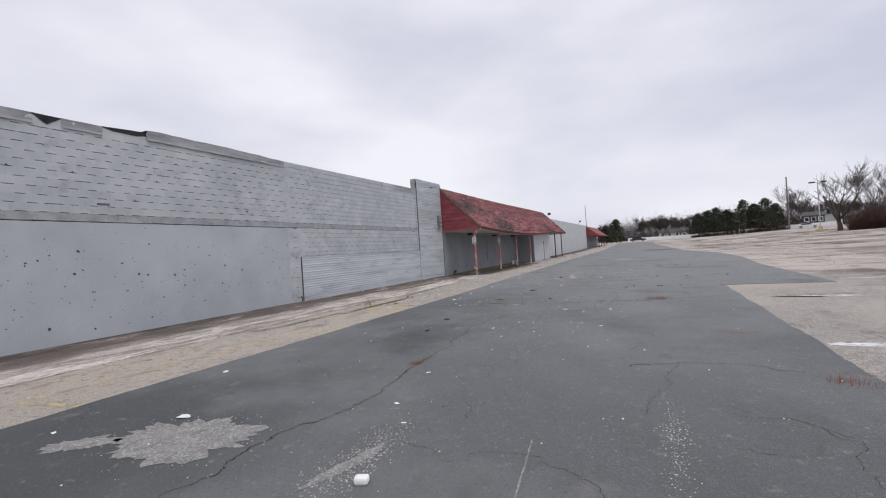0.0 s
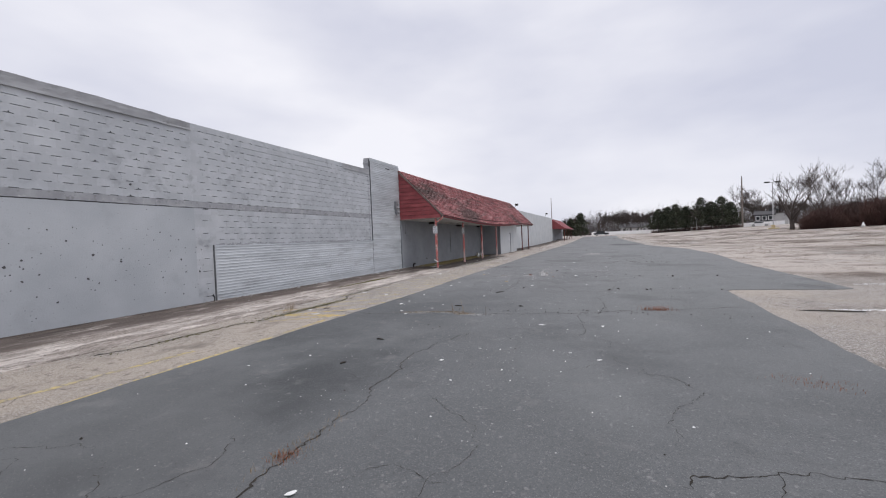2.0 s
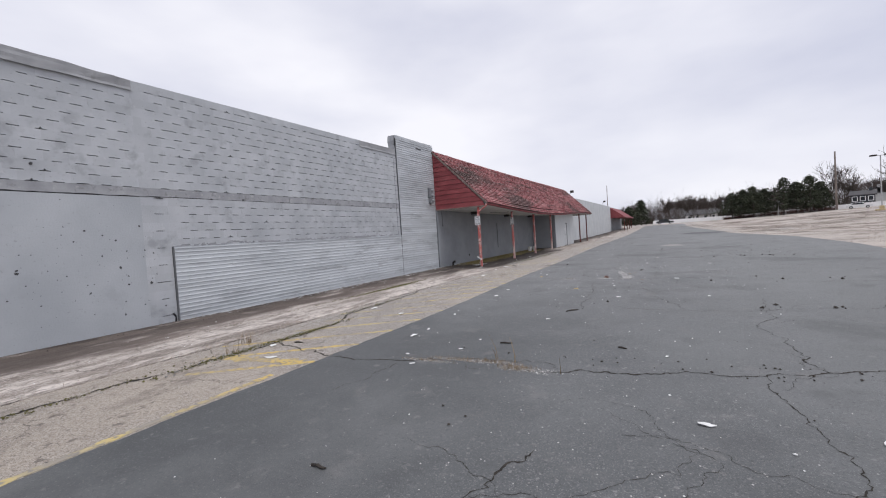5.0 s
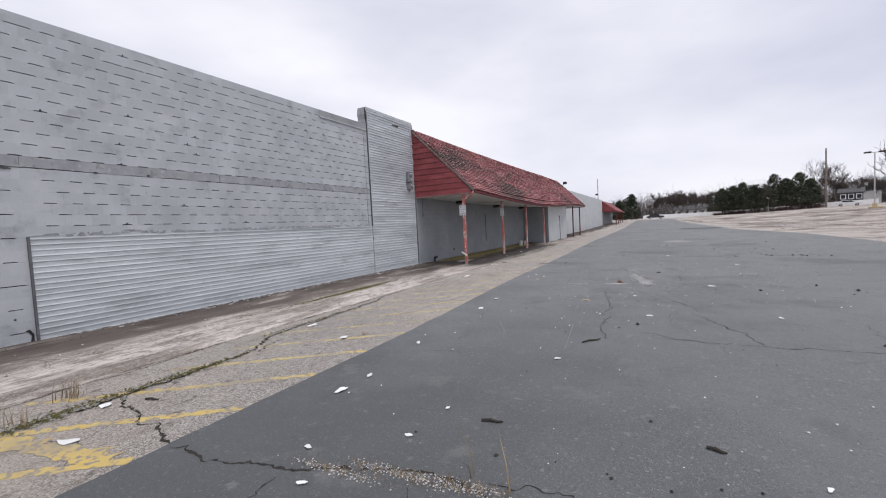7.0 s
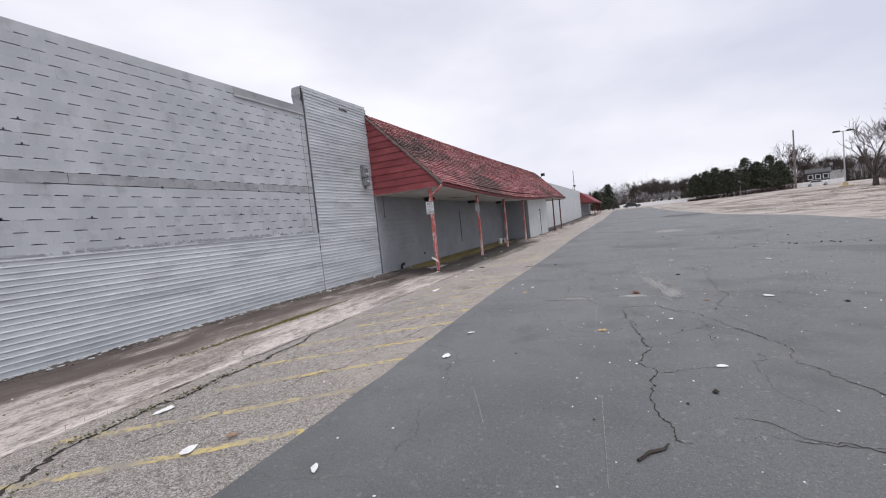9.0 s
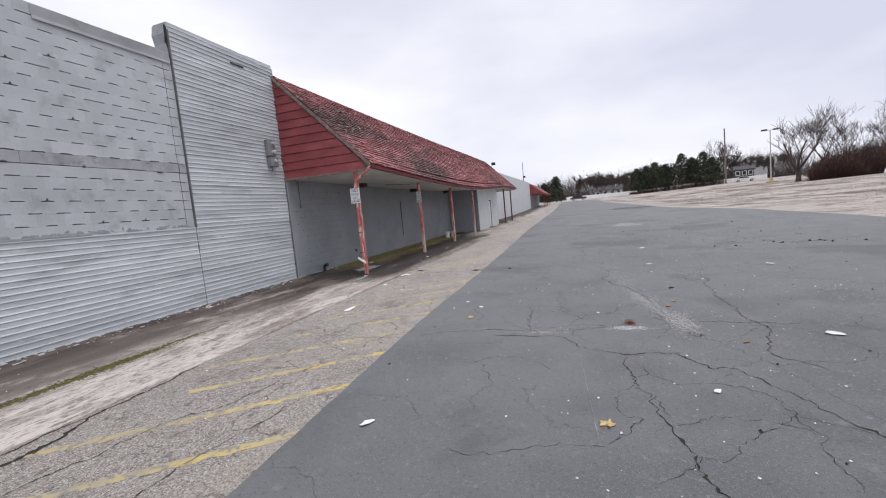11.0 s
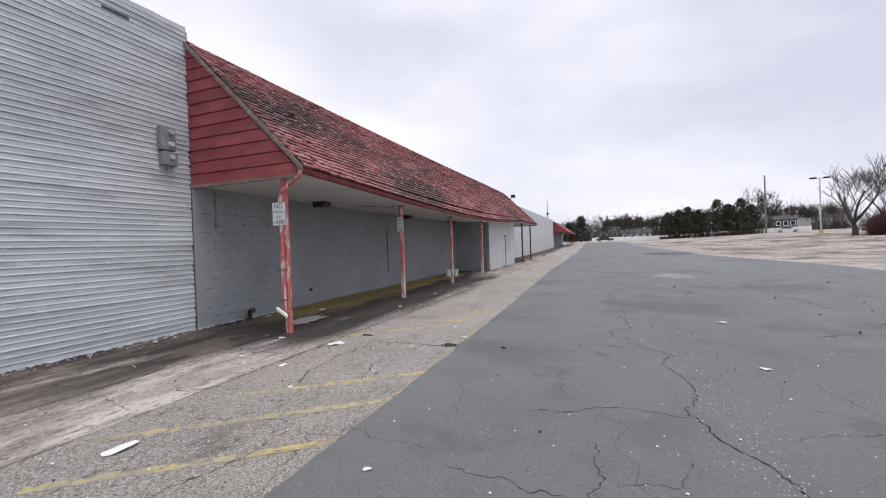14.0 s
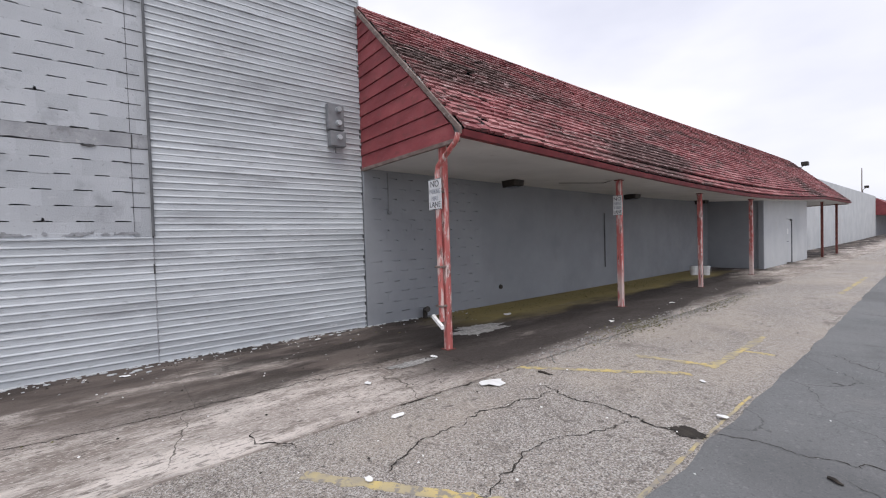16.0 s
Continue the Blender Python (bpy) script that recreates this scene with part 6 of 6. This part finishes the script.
# ---- pieces: wall blocks, walkway slabs, roof shakes ----
def block_outline(kind, r):
    """Face of a painted block as (y, z) with the open stretch of its bed joint cut from the lower edge."""
    half, deep = {0: (0.10, 0.020), 1: (0.085, 0.017), 2: (0.115, 0.022), 3: (0.07, 0.015), 4: (0.19, 0.018), 5: (0.10, 0.021)}[kind]
    pts = [(-0.2, 0.0), (-half, 0.0), (-half * 0.8, deep * r.uniform(0.7, 1.0))]
    if kind == 5:
        pts += [(-0.018, deep), (-0.012, 0.055), (0.012, 0.05), (0.016, deep)]
    else:
        pts += [(0.0, deep * r.uniform(0.7, 1.25))]
    return pts + [(half * 0.85, deep * r.uniform(0.5, 1.0)), (half, 0.0), (0.2, 0.0), (0.2, COURSE), (-0.2, COURSE)]


r_b = random.Random(9)
OUTLINES = [block_outline(k, r_b) for k in (0, 0, 0, 1, 1, 2, 3, 4, 5)]


def block_data(outline, material):
    n = len(outline)
    vs = [(0.0, p, q) for p, q in outline] + [(-0.06, p, q) for p, q in outline]
    fs = [tuple(range(n))] + [(i, n + i, n + (i + 1) % n, (i + 1) % n) for i in range(n)]
    me = bpy.data.meshes.new("block")
    me.from_pydata(vs, [], fs)
    me.materials.append(material)
    bm1 = bmesh.new()
    bm1.from_mesh(me)
    bmesh.ops.recalc_face_normals(bm1, faces=bm1.faces)
    bm1.to_mesh(me)
    bm1.free()
    return me


def block_wall(parent, x, y0, y1, z_of, rows, near, material, name, choice=(0, 1, 2, 0, 1, 2, 3, 4, 5, 5, 0, 1, 2, 5, 7, 8, 2), even=0.5, odd=0.0):
    """Courses of notched blocks; those in the stretch near = (y from, y to) are objects, the others one mesh."""
    shared = [block_data(o, material) for o in OUTLINES]
    vs, fs = [], []
    for row in rows:
        z = z_of(row)
        y = 0.4 * (math.floor(y0 / 0.4) - 1 + (odd if row % 2 else even))
        while y < y1 + 0.4:
            if y - 0.2 >= y0 - 0.01 and y + 0.2 <= y1 + 0.01:
                k = r_b.choice(choice)
                if z > 5.1 and r_b.random() < 0.4:
                    k = 7
                off = r_b.uniform(-0.002, 0.002)
                if near[0] <= y <= near[1]:
                    ob = new("block", shared[k])
                    ob.parent, ob.location = parent, (x + off, y, z)
                else:
                    b, o = len(vs), OUTLINES[k]
                    n = len(o)
                    vs += [(x + off, y + p, z + q) for p, q in o] + [(x - 0.06, y + p, z + q) for p, q in o]
                    fs += [tuple(range(b, b + n))] + [(b + i, b + n + i, b + n + (i + 1) % n, b + (i + 1) % n) for i in range(n)]
            else:
                a, c = max(y - 0.2, y0), min(y + 0.2, y1)
                if c - a > 0.02:
                    b = len(vs)
                    vs += [(x, a, z), (x, c, z), (x, c, z + COURSE), (x, a, z + COURSE), (x - 0.06, a, z), (x - 0.06, c, z), (x - 0.06, c, z + COURSE), (x - 0.06, a, z + COURSE)]
                    fs += [(b, b + 1, b + 2, b + 3), (b, b + 4, b + 5, b + 1), (b + 3, b + 2, b + 6, b + 7), (b, b + 3, b + 7, b + 4), (b + 1, b + 5, b + 6, b + 2)]
            y += 0.4
    if vs:
        tagged(mesh_part(name, vs, fs, material, parent), "painted concrete blocks with open joints", kind="stuff")


block_wall(wall_south, WALL, -15.0, 8.9, lambda k: BAND + COURSE * (k + 1), range(0, 11), (99, 100), GREY_PAINT, "upper_blocks", even=0.66, odd=0.17)
block_wall(wall_south, WALL, 8.9, 19.39, lambda k: BAND + COURSE * (k + 1), range(0, 12), (12.9, 19.1), GREY_PAINT, "upper_blocks", even=0.66, odd=0.17)
block_wall(wall_south, WALL - 0.002, 9.5, 19.39, lambda k: BAND - COURSE * k, range(1, 7), (12.9, 19.1), GREY_PAINT, "lower_blocks", even=0.18, odd=0.68)
block_wall(wall_south, WALL - 0.002, 8.9, 9.5, lambda k: BAND - COURSE * k, range(1, 16), (99, 100), GREY_PAINT, "lower_blocks", even=0.18, odd=0.68)
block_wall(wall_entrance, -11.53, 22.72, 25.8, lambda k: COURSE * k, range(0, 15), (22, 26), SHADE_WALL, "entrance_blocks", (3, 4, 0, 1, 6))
part("top_course", box(WALL - 0.06, WALL + 0.002, -15.0, 8.9, BAND + COURSE * 12, 5.6, 0.003), GREY_PAINT, wall_south)

r_s = random.Random(17)
for x0, x1, step in ((-11.6, -9.353, 3.05), (-9.347, -7.945, 3.05)):
    y, k = -14.0, 0
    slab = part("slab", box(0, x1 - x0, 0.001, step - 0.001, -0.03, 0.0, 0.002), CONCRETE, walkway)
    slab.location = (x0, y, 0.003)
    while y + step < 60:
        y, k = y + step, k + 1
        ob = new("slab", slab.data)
        ob.parent = walkway
        ob.location = (x0, y, 0.003 + r_s.uniform(-0.002, 0.002))

SLOPE = Vector((TX - EX, 0, TZ - EZ))
SLANT = SLOPE.length
UP = SLOPE.normalized()
OUT = Vector((-UP.z, 0, UP.x)) * -1
COURSES = 27
EXPOSE = SLANT / COURSES


def shake_verts(width, thick, split):
    """One shake in its own frame: x along the eave, y up the slope, z out of it."""
    l = EXPOSE * 1.55
    c = width / 2
    return [(-c, 0, 0.0), (c, split, 0.0), (c, l, 0.0), (-c, l, 0.0), (-c, 0, thick), (c, split, thick), (c, l, 0.004), (-c, l, 0.004)]


SHAKE_FACES = [(4, 5, 6, 7), (0, 4, 7, 3), (1, 2, 6, 5), (0, 1, 5, 4), (3, 7, 6, 2)]
WIDTHS = (0.08, 0.11, 0.14, 0.17, 0.21)
r_k = random.Random(23)
kinds = []
for wd in WIDTHS:
    for v in range(2):
        me = bpy.data.meshes.new("shake")
        me.from_pydata(shake_verts(wd - 0.006, 0.042 + 0.01 * v, 0.010 * v), [], SHAKE_FACES)
        me.materials.append(RED_SHAKE)
        kinds.append(me)
basis = Matrix(((0, UP.x, OUT.x), (1, UP.y, OUT.y), (0, UP.z, OUT.z))).to_4x4()
vs, fs = [], []
for i in range(COURSES):
    y = CY0 - 0.03 + r_k.uniform(0, 0.08)
    while y < CY1 + 0.02:
        k = r_k.randrange(len(WIDTHS))
        wd = WIDTHS[k]
        if y + wd > CY1 + 0.04:
            break
        gone = r_k.random() < 0.012
        base = Vector((EX + 0.04, 0, EZ + 0.0)) + UP * (i * EXPOSE + r_k.uniform(-0.006, 0.006)) + OUT * (0.006 + r_k.uniform(0, 0.008))
        place = Matrix.Translation((base.x, y + wd / 2, base.z - sag(base.x, y, 4.0) - (0.07 if i < 2 else 0.0) * (sag(base.x, y, 3.0) - sag(base.x, y, 4.0)) / 0.08)) @ basis @ Matrix.Rotation(r_k.gauss(0, 0.012), 4, "Z") @ Matrix.Rotation(r_k.uniform(0.0, 0.03), 4, "X")
        if not gone:
            if y < 24.35:
                ob = new("shake", kinds[2 * k + r_k.randrange(2)])
                ob.parent = canopy
                ob.matrix_local = Matrix.Translation((0, -CY0, 0)) @ place
            else:
                b = len(vs)
                for p in shake_verts(wd - 0.006, 0.040 + 0.012 * r_k.random(), 0.012 * r_k.random()):
                    q = place @ Vector(p)
                    vs.append((q.x, q.y - CY0, q.z))
                fs += [tuple(b + j for j in f) for f in SHAKE_FACES]
        y += wd
far_shakes = mesh_part("shakes", vs, fs, RED_SHAKE, canopy, "faded red wooden shakes, weathered dark in patches")
far_shakes["kind"] = "stuff"
